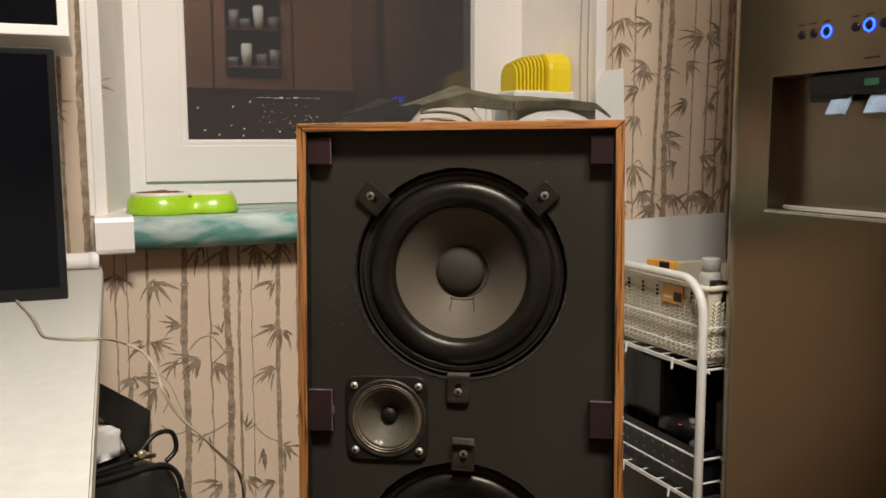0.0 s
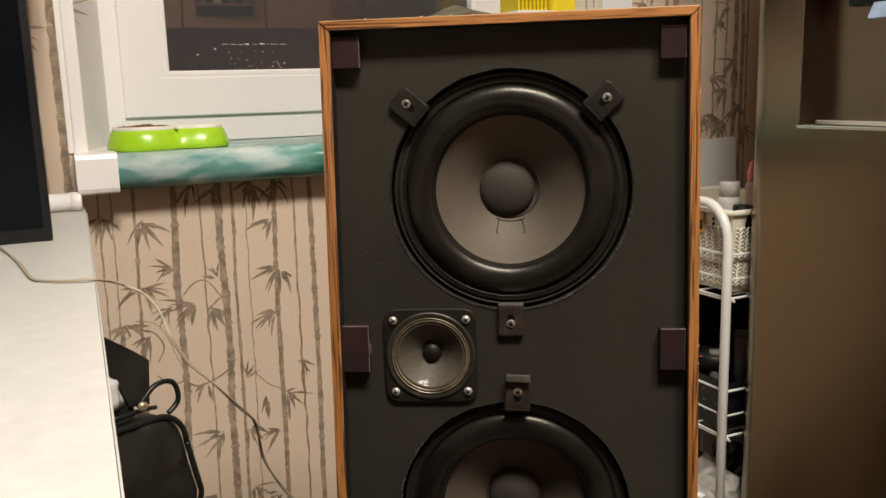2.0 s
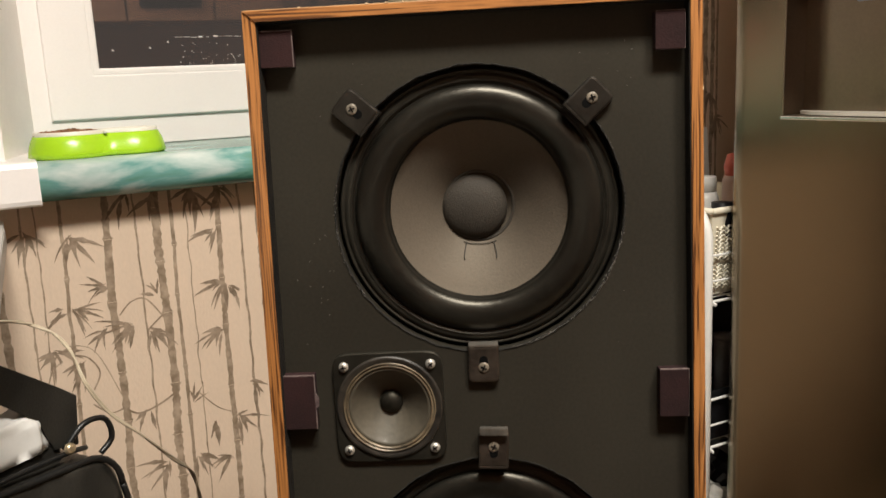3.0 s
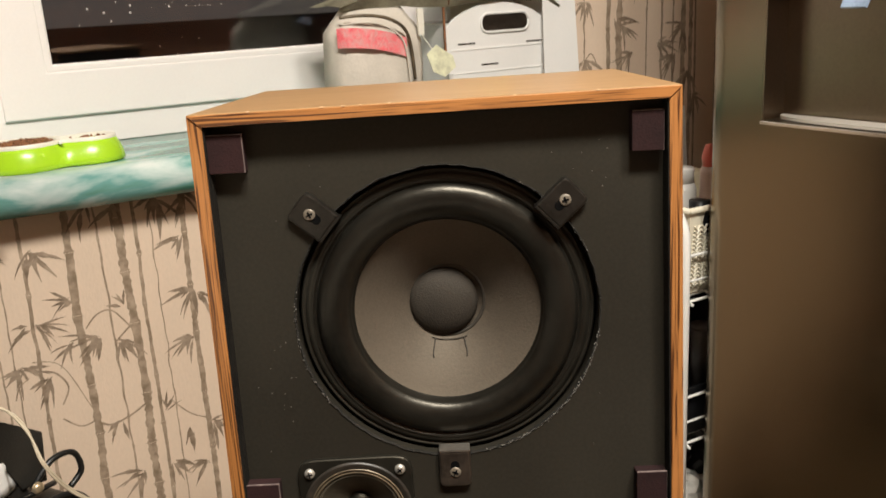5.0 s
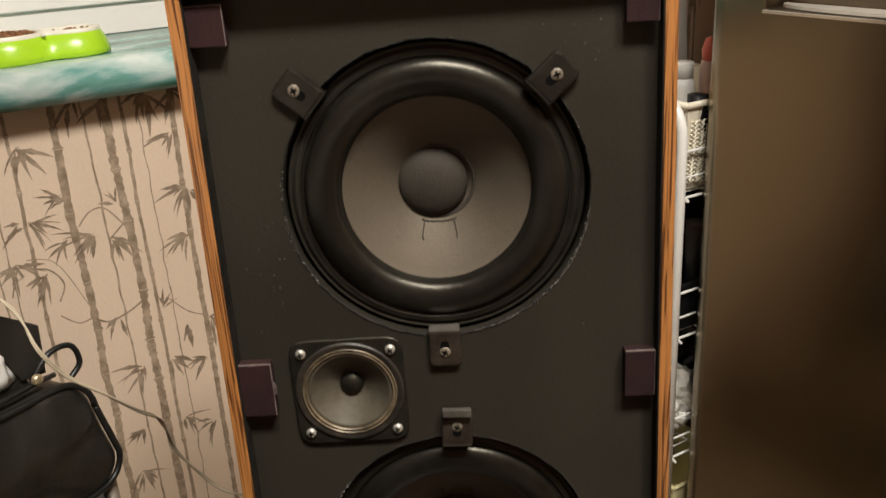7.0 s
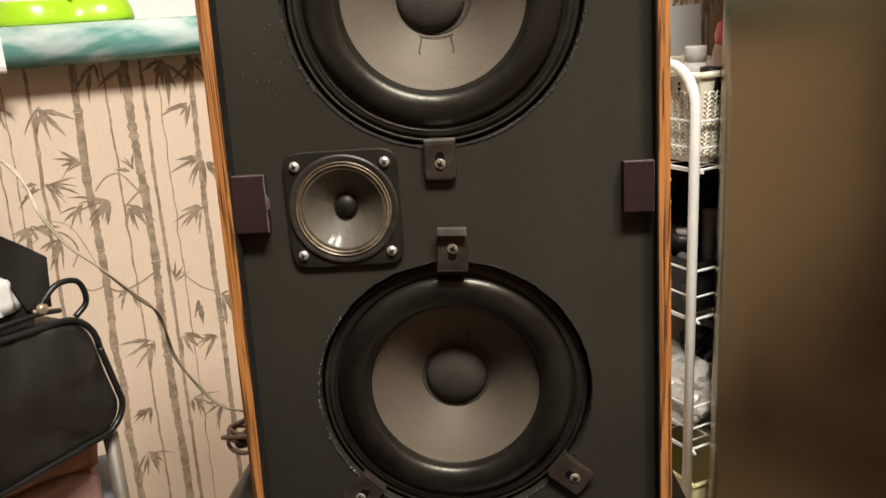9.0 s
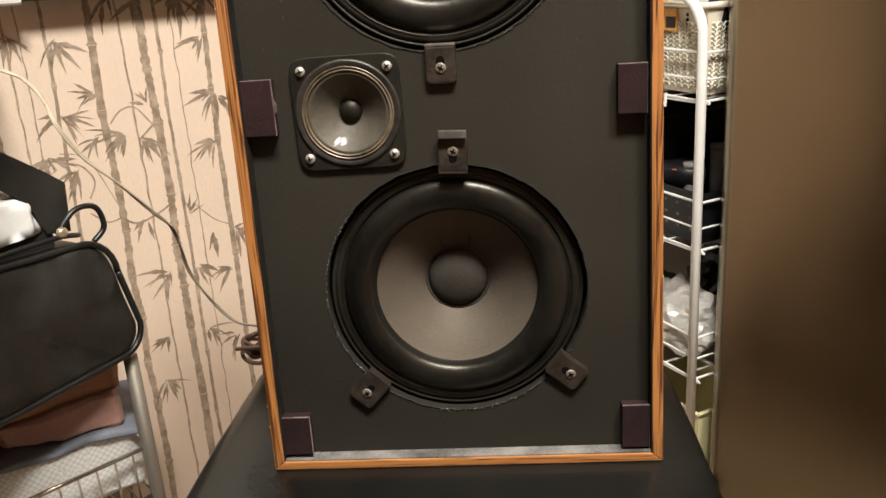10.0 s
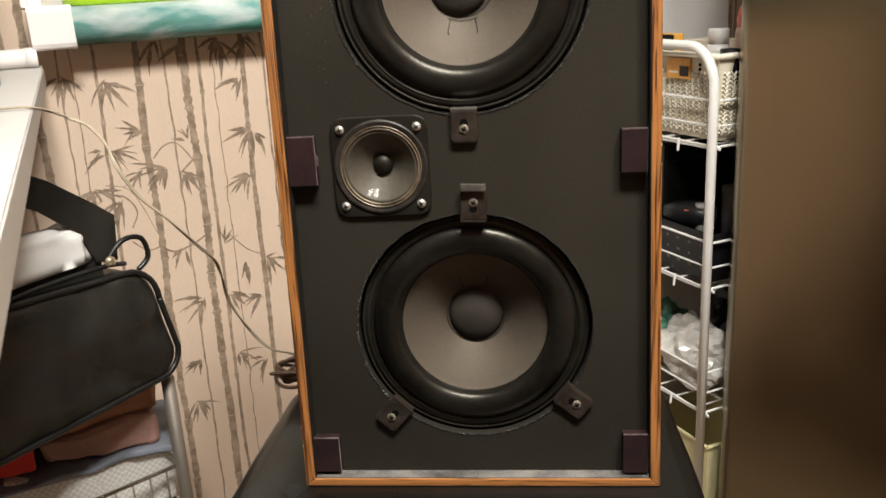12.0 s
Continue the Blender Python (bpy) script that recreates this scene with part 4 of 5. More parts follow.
# sprays of leaves, where they stand on the paper
for x, z, s, to, sp, n in ((-0.258, 0.835, 0.050, -75, 75, 6), (-0.336, 0.850, 0.045, -90, 80, 6), (-0.200, 0.730, 0.040, 170, 50, 4), (-0.215, 0.640, 0.045, 215, 50, 4), (-0.165, 0.640, 0.055, 200, 60, 7),
                           (-0.128, 0.625, 0.050, -60, 60, 6), (-0.110, 0.700, 0.035, 120, 40, 3), (0.020, 0.815, 0.045, 210, 60, 5), (0.030, 0.700, 0.050, 230, 70, 6), (0.040, 0.690, 0.040, -40, 40, 3),
                           (0.018, 0.600, 0.050, 205, 55, 5), (0.032, 0.400, 0.050, -40, 80, 5), (-0.019, 0.400, 0.060, -95, 25, 2), (0.010, 0.310, 0.045, 200, 60, 5), (-0.150, 0.455, 0.050, 240, 40, 2),
                           (-0.309, 0.610, 0.050, -90, 110, 8), (-0.264, 0.580, 0.050, -120, 60, 5), (-0.270, 0.690, 0.045, -30, 60, 5), (-0.285, 0.690, 0.040, 200, 40, 3), (-0.055, 0.455, 0.035, 70, 45, 3),
                           (-0.125, 0.330, 0.050, 215, 60, 5), (-0.060, 0.330, 0.045, -50, 60, 5), (-0.150, 0.180, 0.045, 200, 60, 5), (-0.060, 0.180, 0.045, -40, 60, 5), (-0.170, 0.075, 0.045, -60, 80, 6),
                           (-0.100, 0.900, 0.050, 240, 60, 4), (-0.020, 0.905, 0.060, -100, 70, 7), (0.040, 0.905, 0.060, -90, 70, 6), (-0.15, 0.905, 0.05, 240, 50, 3), (0.07, 0.47, 0.05, -40, 60, 4), (0.0, 0.15, 0.05, 210, 60, 4)):
    spray(leaves, x, z, s, to, sp, n)
for x, z, s, to, sp, n in ((1.090, 1.365, 0.055, 215, 80, 8), (1.085, 1.350, 0.045, -40, 50, 4), (1.000, 1.425, 0.055, -80, 80, 6), (1.056, 1.225, 0.050, -110, 80, 6), (1.050, 1.080, 0.060, -100, 90, 8), (1.150, 1.175, 0.050, -30, 50, 4),
                           (1.232, 1.265, 0.050, 190, 60, 6), (1.310, 1.265, 0.045, -60, 70, 6), (1.285, 1.455, 0.060, 190, 55, 7), (1.300, 1.460, 0.050, -20, 50, 5), (1.290, 1.110, 0.050, -20, 60, 5), (1.345, 1.075, 0.055, 215, 60, 6),
                           (1.187, 1.000, 0.060, -100, 80, 8), (1.260, 1.000, 0.060, -80, 90, 8), (1.150, 1.360, 0.045, 20, 45, 3), (1.100, 1.480, 0.050, 200, 60, 5), (1.010, 1.490, 0.055, -90, 90, 6), (1.350, 1.300, 0.050, 200, 50, 4), (1.345, 1.480, 0.050, 200, 60, 5),
                           (1.000, 0.985, 0.060, -80, 90, 8), (1.080, 1.010, 0.060, -60, 80, 8), (1.130, 0.960, 0.055, 200, 70, 7), (1.330, 0.985, 0.065, 230, 80, 9), (1.375, 1.150, 0.060, 220, 60, 6), (1.380, 1.380, 0.060, 215, 60, 6),
                           (1.060, 1.300, 0.050, 200, 60, 5), (1.230, 1.380, 0.050, -40, 60, 6), (1.200, 1.090, 0.050, 210, 60, 5), (1.390, 1.030, 0.055, -100, 70, 7)):
    spray(leaves, x, z, s, to, sp, n)
for k in range(60):
    z = rng.uniform(1.5, TOP - 0.2) if k % 3 else rng.uniform(FLOOR + 0.1, 1.5)
    x = rng.choice((rng.uniform(0.97, 1.55), rng.uniform(-1.3, -0.39)))
    spray(leaves, x, z, 0.05, rng.uniform(180, 360), 70, 5)
for pts, w in ((((-0.198, 0.470), (-0.170, 0.452), (-0.130, 0.462), (-0.096, 0.480)), 0.0040), (((-0.196, 0.470), (-0.225, 0.465), (-0.255, 0.490)), 0.0030), (((-0.096, 0.640), (-0.130, 0.690), (-0.160, 0.690), (-0.185, 0.665)), 0.0030),
               (((0.026, 0.410), (-0.010, 0.430), (-0.045, 0.470)), 0.0022), (((-0.290, 0.600), (-0.255, 0.590), (-0.235, 0.555), (-0.250, 0.520)), 0.0032), (((-0.300, 0.590), (-0.320, 0.575), (-0.330, 0.550)), 0.0026),
               (((-0.135, 0.625), (-0.100, 0.655)), 0.0035), (((-0.290, 0.62), (-0.240, 0.60), (-0.2, 0.50)), 0.0018), (((1.085, 1.335), (1.12, 1.345), (1.147, 1.325)), 0.003), (((1.045, 1.075), (1.07, 1.10), (1.09, 1.07)), 0.003)):
    branch(stalks, pts, w)
part("bamboo_stalks", stalks, M["print"], wall_north, "grey-brown printed bamboo stalks")["kind"] = "stuff"
part("bamboo_leaves", leaves, M["print_dark"], wall_north, "brown printed bamboo leaves")["kind"] = "stuff"

# ---- white board leaning in the corner ----
board = thing("board", "plain white board leaning on the papered wall behind the trolley", "board", pose(0, 0, 0))
bm = bmesh.new()
o = [(0.62, FLOOR), (1.41, FLOOR), (1.372, 0.940), (0.62, 0.920)]
a = [bm.verts.new((x, 1.10 + 0.058 * (z - FLOOR) / 1.24, z)) for x, z in o]
b = [bm.verts.new((x, 1.112 + 0.058 * (z - FLOOR) / 1.24, z)) for x, z in o]
bm.faces.new(a), bm.faces.new(b[::-1])
for i in range(4):
    bm.faces.new((a[(i + 1) % 4], a[i], b[i], b[(i + 1) % 4]))
part("panel", bm, M["white_plastic"], board)

# ---- trolley in the gap beside the fridge ----
TX0, TX1, TY0, TY1 = 0.875, 1.275, 0.637, 1.050
trolley = thing("trolley", "white enamelled wire trolley with three baskets beside the fridge", "trolley", pose(0, 0, FLOOR))
def tz(z):
    return z - FLOOR
for x, up in ((TX0, 0.0), (TX1, -0.16)):
    pts = [(x, TY0, 0.055), (x, TY0, tz(0.735) + up)]
    for k in range(1, 8):
        a = radians(90 * k / 7)
        pts.append((x, TY0 + 0.075 * (1 - math.cos(a)), tz(0.755) + up + 0.085 * math.sin(a)))
    for k in range(0, 8):
        a = radians(90 * k / 7)
        pts.append((x, TY1 - 0.075 + 0.075 * math.sin(a), tz(0.755) + up + 0.085 * math.cos(a)))
    pts += [(x, TY1, tz(0.735) + up), (x, TY1, 0.055)]
    part("end_frame", tube(pts, 0.0105, 14), M["white_metal"], trolley, "bent white tube with rounded handle", True)
    for y in (TY0, TY1):
        part("caster", tube([(x - 0.009, y, 0.027), (x + 0.009, y, 0.027)], 0.027, 18), M["black_plastic"], trolley, smooth=True)
def basket(zt, zm, zb):
    x0, x1, y0, y1 = TX0 + 0.012, TX1 - 0.012, TY0 + 0.005, TY1 - 0.005
    for z, r in ((zt, 0.0030), (zm, 0.0024), (zb, 0.0030)):
        part("wire", tube([(x0, y0, z), (x1, y0, z), (x1, y1, z), (x0, y1, z), (x0, y0, z)], r, 6), M["white_metal"], trolley)
    k = 0
    for i in range(6):
        y = y0 + 0.03 + (y1 - y0 - 0.06) * i / 5
        part("wire", tube([(x0, y, zb), (x1, y, zb)], 0.0022, 6), M["white_metal"], trolley)
    for x in (x0, x0 + 0.085, x0 + 0.19, x0 + 0.295, x1):
        part("wire", tube(smooth_path([(x, y0, zt), (x, y0, zb + 0.012), (x, y0 + 0.012, zb - 0.004), (x, y1 - 0.012, zb - 0.004), (x, y1, zb + 0.012), (x, y1, zt)], 4), 0.0022, 6), M["white_metal"], trolley)
    for y in (y0 + 0.11, y0 + 0.30):
        part("hook", tube([(x0 - 0.004, y, zb + 0.006), (x0 - 0.006, y, zb - 0.022)], 0.0032, 6), M["white_metal"], trolley)
for zt, zm, zb in ((0.729, 0.676, 0.633), (0.421, 0.364, 0.315), (0.111, 0.060, 0.010)):
    basket(tz(zt), tz(zm), tz(zb))

# ivory woven basket in the top tier
wb = thing("storage_basket", "ivory woven plastic basket holding toiletries in the trolley", "basket", pose(TX0 + 0.024, TY0 + 0.014, 0.640))
BX, BY, BH = 0.30, 0.375, 0.178
bm = bmesh.new()
def frustum(bm, x0, x1, y0, y1, z0, z1, out, t):
    lo = [(x0 + out, y0 + out), (x1 - out, y0 + out), (x1 - out, y1 - out), (x0 + out, y1 - out)]
    hi = [(x0, y0), (x1, y0), (x1, y1), (x0, y1)]
    a = [bm.verts.new((x, y, z0)) for x, y in lo]
    b = [bm.verts.new((x, y, z1)) for x, y in hi]
    c = [bm.verts.new((x + t * (1 if x == x0 else -1), y + t * (1 if y == y0 else -1), z1)) for x, y in hi]
    d = [bm.verts.new((x + t * (1 if x < (x0 + x1) / 2 else -1), y + t * (1 if y < (y0 + y1) / 2 else -1), z0 + t)) for x, y in lo]
    for p, q in ((a, b), (b, c), (c, d)):
        for i in range(4):
            bm.faces.new((p[i], p[(i + 1) % 4], q[(i + 1) % 4], q[i]))
    bm.faces.new(a[::-1]), bm.faces.new(d)
frustum(bm, 0, BX, 0, BY, 0, BH, 0.014, 0.004)
part("body", bm, M["rattan"], wb)
part("rim", tube([(-0.002, -0.002, BH), (BX + 0.002, -0.002, BH), (BX + 0.002, BY + 0.002, BH), (-0.002, BY + 0.002, BH), (-0.002, -0.002, BH)], 0.0065, 8), M["rattan"], wb, "thick ivory rim", True)
# woven relief: slanting strands in columns on the two near faces
weave = bmesh.new()
for face in (0, 1):
    span = BY if face == 0 else BX
    cols = int(span / 0.0200)
    for c in range(cols):
        for r in range(15):
            z = 0.010 + r * 0.0090
            o = 0.014 * (1 - z / BH) - 0.0022
            u = 0.012 + (span - 0.024) * (c + 0.5) / cols
            for s in (-1, 1):
                p, q = (u, z), (u + s * 0.0068, z + 0.0085)
                pts = [(o, p[0], p[1]), (o - 0.001, q[0], q[1])] if face == 0 else [(p[0], o, p[1]), (q[0], o - 0.001, q[1])]
                tube(pts, 0.0026, 5, weave)
w = part("weave", weave, M["rattan"], wb, "plaited ivory strands")
w["kind"] = "stuff"
for face, us in ((0, (0.03, 0.06, 0.12, 0.19, 0.25, 0.31, 0.345)), (1, (0.05, 0.09, 0.13))):
    for u in us:
        for r in range(3):
            z = BH - 0.022 - 0.010 * r
            lo, hi = ((-0.0012, u - 0.002, z), (0.003, u + 0.002, z + 0.006)) if face == 0 else ((u - 0.002, -0.0012, z), (u + 0.002, 0.003, z + 0.006))
            # each slit is a near-black block painted for the shade within
            part("slit", box(lo, hi), M["dark"], wb)
def carton(name, label, cat, place, size, material, yaw=0, extra=None):
    t = thing(name, label, cat, pose(*place, 0, 0, yaw))
    part("body", box((-size[0] / 2, -size[1] / 2, 0), (size[0] / 2, size[1] / 2, size[2]), min(size) * 0.06), material, t)
    if extra:
        extra(t)
    return t
M["orange"] = mat("orange_carton", (0.72, 0.36, 0.06), 0.45, vary=0.15, scale=40)
M["pink_bottle"] = mat("pink_bottle", (0.62, 0.47, 0.42), 0.3, vary=0.05)
M["red_cap"] = mat("coral_cap", (0.72, 0.16, 0.12), 0.35, vary=0.05)
M["gold_sachet"] = mat("gold_sachet", (0.55, 0.33, 0.07), 0.32, 0.3, vary=0.2, scale=40)
def sachet(t):
    part("black_print", box((-0.0165, -0.0390, 0.066), (-0.0152, -0.006, 0.1035), 0.0004), M["black_plastic"], t)
    part("caption_bar", box((-0.0165, -0.020, 0.024), (-0.0152, 0.022, 0.030)), M["black_plastic"], t)
def small_print(t):
    part("black_print", box((-0.0040, -0.034, 0.006), (-0.0031, -0.006, 0.028), 0.0003), M["black_plastic"], t)
    part("caption_bar", box((-0.0040, 0.000, 0.012), (-0.0031, 0.026, 0.016)), M["white_plastic"], t)
carton("sachet", "orange and black packet tucked in the woven basket", "packet", (0.936, 0.872, 0.752), (0.030, 0.080, 0.104), M["orange"], 8, sachet)
carton("carton", "yellow and black cardboard packet hanging in the basket", "packet", (0.8965, 0.775, 0.766), (0.006, 0.072, 0.044), M["orange"], 2, small_print)
bott = thing("bottle", "white plastic bottle with round cap standing in the basket", "bottle", pose(1.058, 0.835, 0.645))
def turned(profile):
    bm = lathe([(r, -z) for r, z in profile], 28)
    bmesh.ops.rotate(bm, verts=bm.verts[:], cent=(0, 0, 0), matrix=Matrix.Rotation(radians(-90), 3, "X"))
    return bm
part("body", turned([(0, 0), (0.027, 0), (0.029, 0.006), (0.029, 0.165), (0.024, 0.180), (0, 0.181)]), M["white_plastic"], bott, smooth=True)
part("cap", turned([(0, 0.178), (0.0235, 0.178), (0.0235, 0.212), (0.022, 0.215), (0, 0.215)]), M["white_plastic"], bott, smooth=True)
bott = thing("bottle", "pale pink bottle with a coral cap standing in the basket", "bottle", pose(1.108, 0.805, 0.645))
part("body", turned([(0, 0), (0.022, 0), (0.024, 0.006), (0.022, 0.20), (0.018, 0.215), (0, 0.216)]), M["pink_bottle"], bott, smooth=True)
part("cap", turned([(0, 0.212), (0.016, 0.212), (0.019, 0.235), (0.012, 0.262), (0, 0.266)]), M["red_cap"], bott, smooth=True)
jar = thing("jar", "small black jar at the front of the woven basket", "jar", pose(0.945, 0.672, 0.760))
part("body", turned([(0, 0), (0.020, 0), (0.021, 0.004), (0.021, 0.070), (0, 0.072)]), M["black_plastic"], jar, smooth=True)

# dark clutter in the second tier: a perforated black tray with tools
tr = thing("black_tray", "black perforated plastic tray full of dark odds and ends", "tray", pose(TX0 + 0.022, TY0 + 0.014, 0.320))
bm = bmesh.new()
frustum(bm, 0, 0.30, 0, 0.375, 0, 0.115, 0.012, 0.004)
part("body", bm, M["black_plastic"], tr)
M["grey_dot"] = mat("grey_plastic", (0.22, 0.21, 0.20), 0.5, vary=0.3)
M["tray_dot"] = mat("dark_grey_plastic", (0.075, 0.07, 0.062), 0.45, vary=0.6, scale=40)
for c in range(9):
    for r in range(3):
        y = 0.035 + c * 0.038
        part("hole", box((0.004 - 0.0015 + 0.002 * (2 - r), y, 0.025 + r * 0.027), (0.010, y + 0.006 + 0.002 * ((c * 7 + r * 3) % 3), 0.030 + r * 0.027)), M["tray_dot"], tr)
for k, (dx, dy, hgt, r, mt, lab) in enumerate(((0.06, 0.10, 0.14, 0.016, "grey_dot", "grey can among dark clutter"), (0.11, 0.20, 0.12, 0.030, "black_plastic", "round black tin in the tray"), (0.07, 0.26, 0.17, 0.020, "chrome", "shiny metal tumbler in the tray"), (0.17, 0.07, 0.13, 0.024, "white_plastic", "white plastic tub in the tray"), (0.20, 0.16, 0.15, 0.022, "grey_dot", "grey can among dark clutter"), (0.08, 0.33, 0.13, 0.022, "black_plastic", "round black tin in the tray"))):
    c = thing("tin", lab, "tin", pose(TX0 + 0.022 + dx, TY0 + 0.014 + dy, 0.325))
    part("body", turned([(0, 0), (r, 0), (r, hgt), (r * 0.9, hgt + 0.004), (0, hgt + 0.004)]), M[mt], c, smooth=True)
    part("lid", turned([(0, hgt), (r * 1.04, hgt), (r * 1.04, hgt + 0.012), (0, hgt + 0.013)]), M[mt], c, smooth=True)
case = thing("black_case", "black fabric case standing at the back of the trolley", "case", pose(TX0 + 0.06, 0.86, 0.440))
part("body", box((0, 0, 0), (0.29, 0.165, 0.165), 0.018, segments=3), M["leather"], case)
part("zip", tube([(0.02, -0.001, 0.12), (0.27, -0.001, 0.12)], 0.0025, 6), M["piping"], case)
cam_ob = thing("hair_dryer", "black appliance with a small red mark lying in the tray", "appliance", pose(0.950, 0.785, 0.445, 0, 20, 30))
bm = lathe([(0, -0.06), (0.028, -0.055), (0.033, -0.02), (0.030, 0.03), (0.020, 0.06), (0, 0.062)], 24)
part("body", bm, M["black_plastic"], cam_ob, smooth=True)
part("red_mark", box((-0.036, -0.006, 0.005), (-0.026, 0.003, 0.0075), 0.0006), M["red_cap"], cam_ob)
# crumpled clear bags in the lowest tier
def crumple(place, size, material, name, label, cat, seed, levels=3):
    bm = bmesh.new()
    bmesh.ops.create_icosphere(bm, subdivisions=levels + 1, radius=1.0)
    for v in bm.verts:
        k = 1 + 0.35 * noise.noise(v.co * 1.9 + Vector((seed, 0, 0))) + 0.16 * noise.noise(v.co * 5.5 + Vector((0, seed, 0)))
        v.co = Vector((v.co.x * size[0] * k, v.co.y * size[1] * k, max(-1, v.co.z * k) * size[2]))
    t = thing(name, label, cat, pose(*place))
    part("sack", bm, material, t, smooth=False)
    return t
M["clear_bag"] = mat("milky_film", (0.55, 0.53, 0.49), 0.28, vary=0.12, scale=25, bump=0.3, fine=60)
M["green_bag"] = mat("green_film", (0.06, 0.16, 0.11), 0.35, vary=0.4, scale=25)
crumple((0.980, 0.77, 0.095), (0.085, 0.105, 0.080), M["clear_bag"], "plastic_bag", "crumpled milky plastic bag in the lowest trolley basket", "plastic bag", 1)
crumple((0.980, 0.93, 0.100), (0.080, 0.080, 0.075), M["green_bag"], "plastic_bag", "crumpled dark green bag in the lowest trolley basket", "plastic bag", 5)
crumple((1.135, 0.80, 0.120), (0.080, 0.100, 0.095), M["black_plastic"], "plastic_bag", "crumpled black bag in the lowest trolley basket", "plastic bag", 9)
M["cream"] = mat("cream_plastic", (0.66, 0.60, 0.34), 0.5, vary=0.06)
tub = thing("tub", "cream plastic tub standing on the floor under the trolley", "tub", pose(1.02, 0.78, FLOOR))
bm = bmesh.new()
frustum(bm, -0.10, 0.10, -0.12, 0.12, 0, 0.20, 0.016, 0.004)
part("body", bm, M["cream"], tub)
part("rim", tube([(-0.101, -0.121, 0.2), (0.101, -0.121, 0.2), (0.101, 0.121, 0.2), (-0.101, 0.121, 0.2), (-0.101, -0.121, 0.2)], 0.005, 6), M["cream"], tub)


# ---- on the window sill ----
SILL = 0.988
bowl = thing("pet_bowl", "lime green double pet bowl with dry food on the marbled sill", "pet bowl", pose(-0.183, 1.205, SILL))
LOBES = ((-0.050, 0.0, 0.082), (0.068, -0.004, 0.065))
def lobe_outline(grow, n=64):
    out = []
    for k in range(n):
        a = 2 * math.pi * k / n
        best = 0
        for cx, cy, r in LOBES:
            r += grow
            b = cx * math.cos(a) + cy * math.sin(a)
            d = b * b - (cx * cx + cy * cy - r * r)
            if d > 0:
                best = max(best, b + math.sqrt(d))
        out.append((best * math.cos(a), best * math.sin(a)))
    for _ in range(9):
        out = [((out[i - 1][0] + 2 * out[i][0] + out[(i + 1) % n][0]) / 4, (out[i - 1][1] + 2 * out[i][1] + out[(i + 1) % n][1]) / 4) for i in range(n)]
    return out
def lofted(rows, cap0=True, cap1=True):
    bm = bmesh.new()
    vs = [[bm.verts.new((x, y, z)) for x, y in lobe_outline(g)] for g, z in rows]
    for a, b in zip(vs, vs[1:]):
        for i in range(64):
            bm.faces.new((a[i], a[(i + 1) % 64], b[(i + 1) % 64], b[i]))
    if cap0:
        bm.faces.new(vs[0][::-1])
    if cap1:
        bm.faces.new(vs[-1])
    return bm
part("shell", lofted([(-0.004, 0.0), (0.0, 0.003), (-0.001, 0.012), (-0.005, 0.028), (-0.011, 0.041), (-0.014, 0.044)]), M["lime"], bowl, "glossy lime green shell", True)
part("liner", lofted([(-0.013, 0.0425), (-0.0125, 0.049), (-0.015, 0.0505), (-0.0185, 0.050), (-0.0215, 0.0460), (-0.023, 0.0430)], False, True), M["ivory"], bowl, "ivory inner bowl", True)
part("divider", box((0.008, -0.05, 0.0435), (0.016, 0.05, 0.0495), 0.002), M["ivory"], bowl)
food = bmesh.new()
rng = random.Random(3)
for k in range(170):
    a, r = rng.uniform(0, 6.283), 0.060 * math.sqrt(rng.random())
    p = Vector((-0.052 + r * math.cos(a), r * math.sin(a), 0.0440 + 0.005 * (1 - r / 0.060) + rng.uniform(0, 0.002)))
    bmesh.ops.create_icosphere(food, subdivisions=1, radius=rng.uniform(0.0038, 0.0058), matrix=Matrix.Translation(p) @ Euler((rng.random() * 3, rng.random() * 3, 0)).to_matrix().to_4x4() @ Matrix.Diagonal((1.2, 0.9, 0.7, 1)))
for k in range(48):
    p = Vector((0.062 + rng.uniform(-0.030, 0.034), rng.uniform(-0.034, 0.030), 0.0450))
    bmesh.ops.create_icosphere(food, subdivisions=1, radius=0.003, matrix=Matrix.Translation(p))
f = part("dry_food", food, M["kibble"], bowl, "brown dry pet food")
f["kind"] = "stuff"

crate = thing("storage_box", "white plastic box with a handle hole on the sill", "storage box", pose(0.646, 1.150, SILL))
CW, CD, CH = 0.276, 0.27, 0.228
bm = bmesh.new()
def arch(x0, x1, z0, z1, lift, n=14):
    top = [(x0 + (x1 - x0) * k / n, z1 + lift * math.sin(math.pi * k / n) ** 0.7) for k in range(n + 1)]
    return [(x0 + 0.008, z0), (x1 - 0.008, z0)] + top[::-1]
front = arch(0, CW, 0, CH - 0.03, 0.052)
slot = rounded(0.128, 0.041, 0.017, 5, 0.157, 0.2045)
prism(front, 0.0, 0.006, 0.002, bm=bm)
part("front", bm, M["white_plastic"], crate)
# hole and slots are dark plates on the front, coloured as their shade
part("handle_hole", prism(slot, -0.0012, 0.0008), M["bracket"], crate, "handle hole, a dark brown plate for the shade inside")
part("handle_lip", tube([(x, -0.002, z) for x, z in slot + slot[:1]], 0.0032, 6), M["white_plastic"], crate, smooth=True)
for x, z in ((0.053, 0.162), (0.237, 0.157), (0.113, 0.113)):
    part("moulded_slot", prism(rounded(0.046, 0.0032, 0.0014, 3, x, z), -0.0010, 0.0004), M["bracket"], crate)
for z in (0.148, 0.096, 0.050):
    part("moulded_rib", box((0.012, -0.0016, z), (CW - 0.012, 0.0006, z + 0.003), 0.0008), M["white_plastic"], crate)
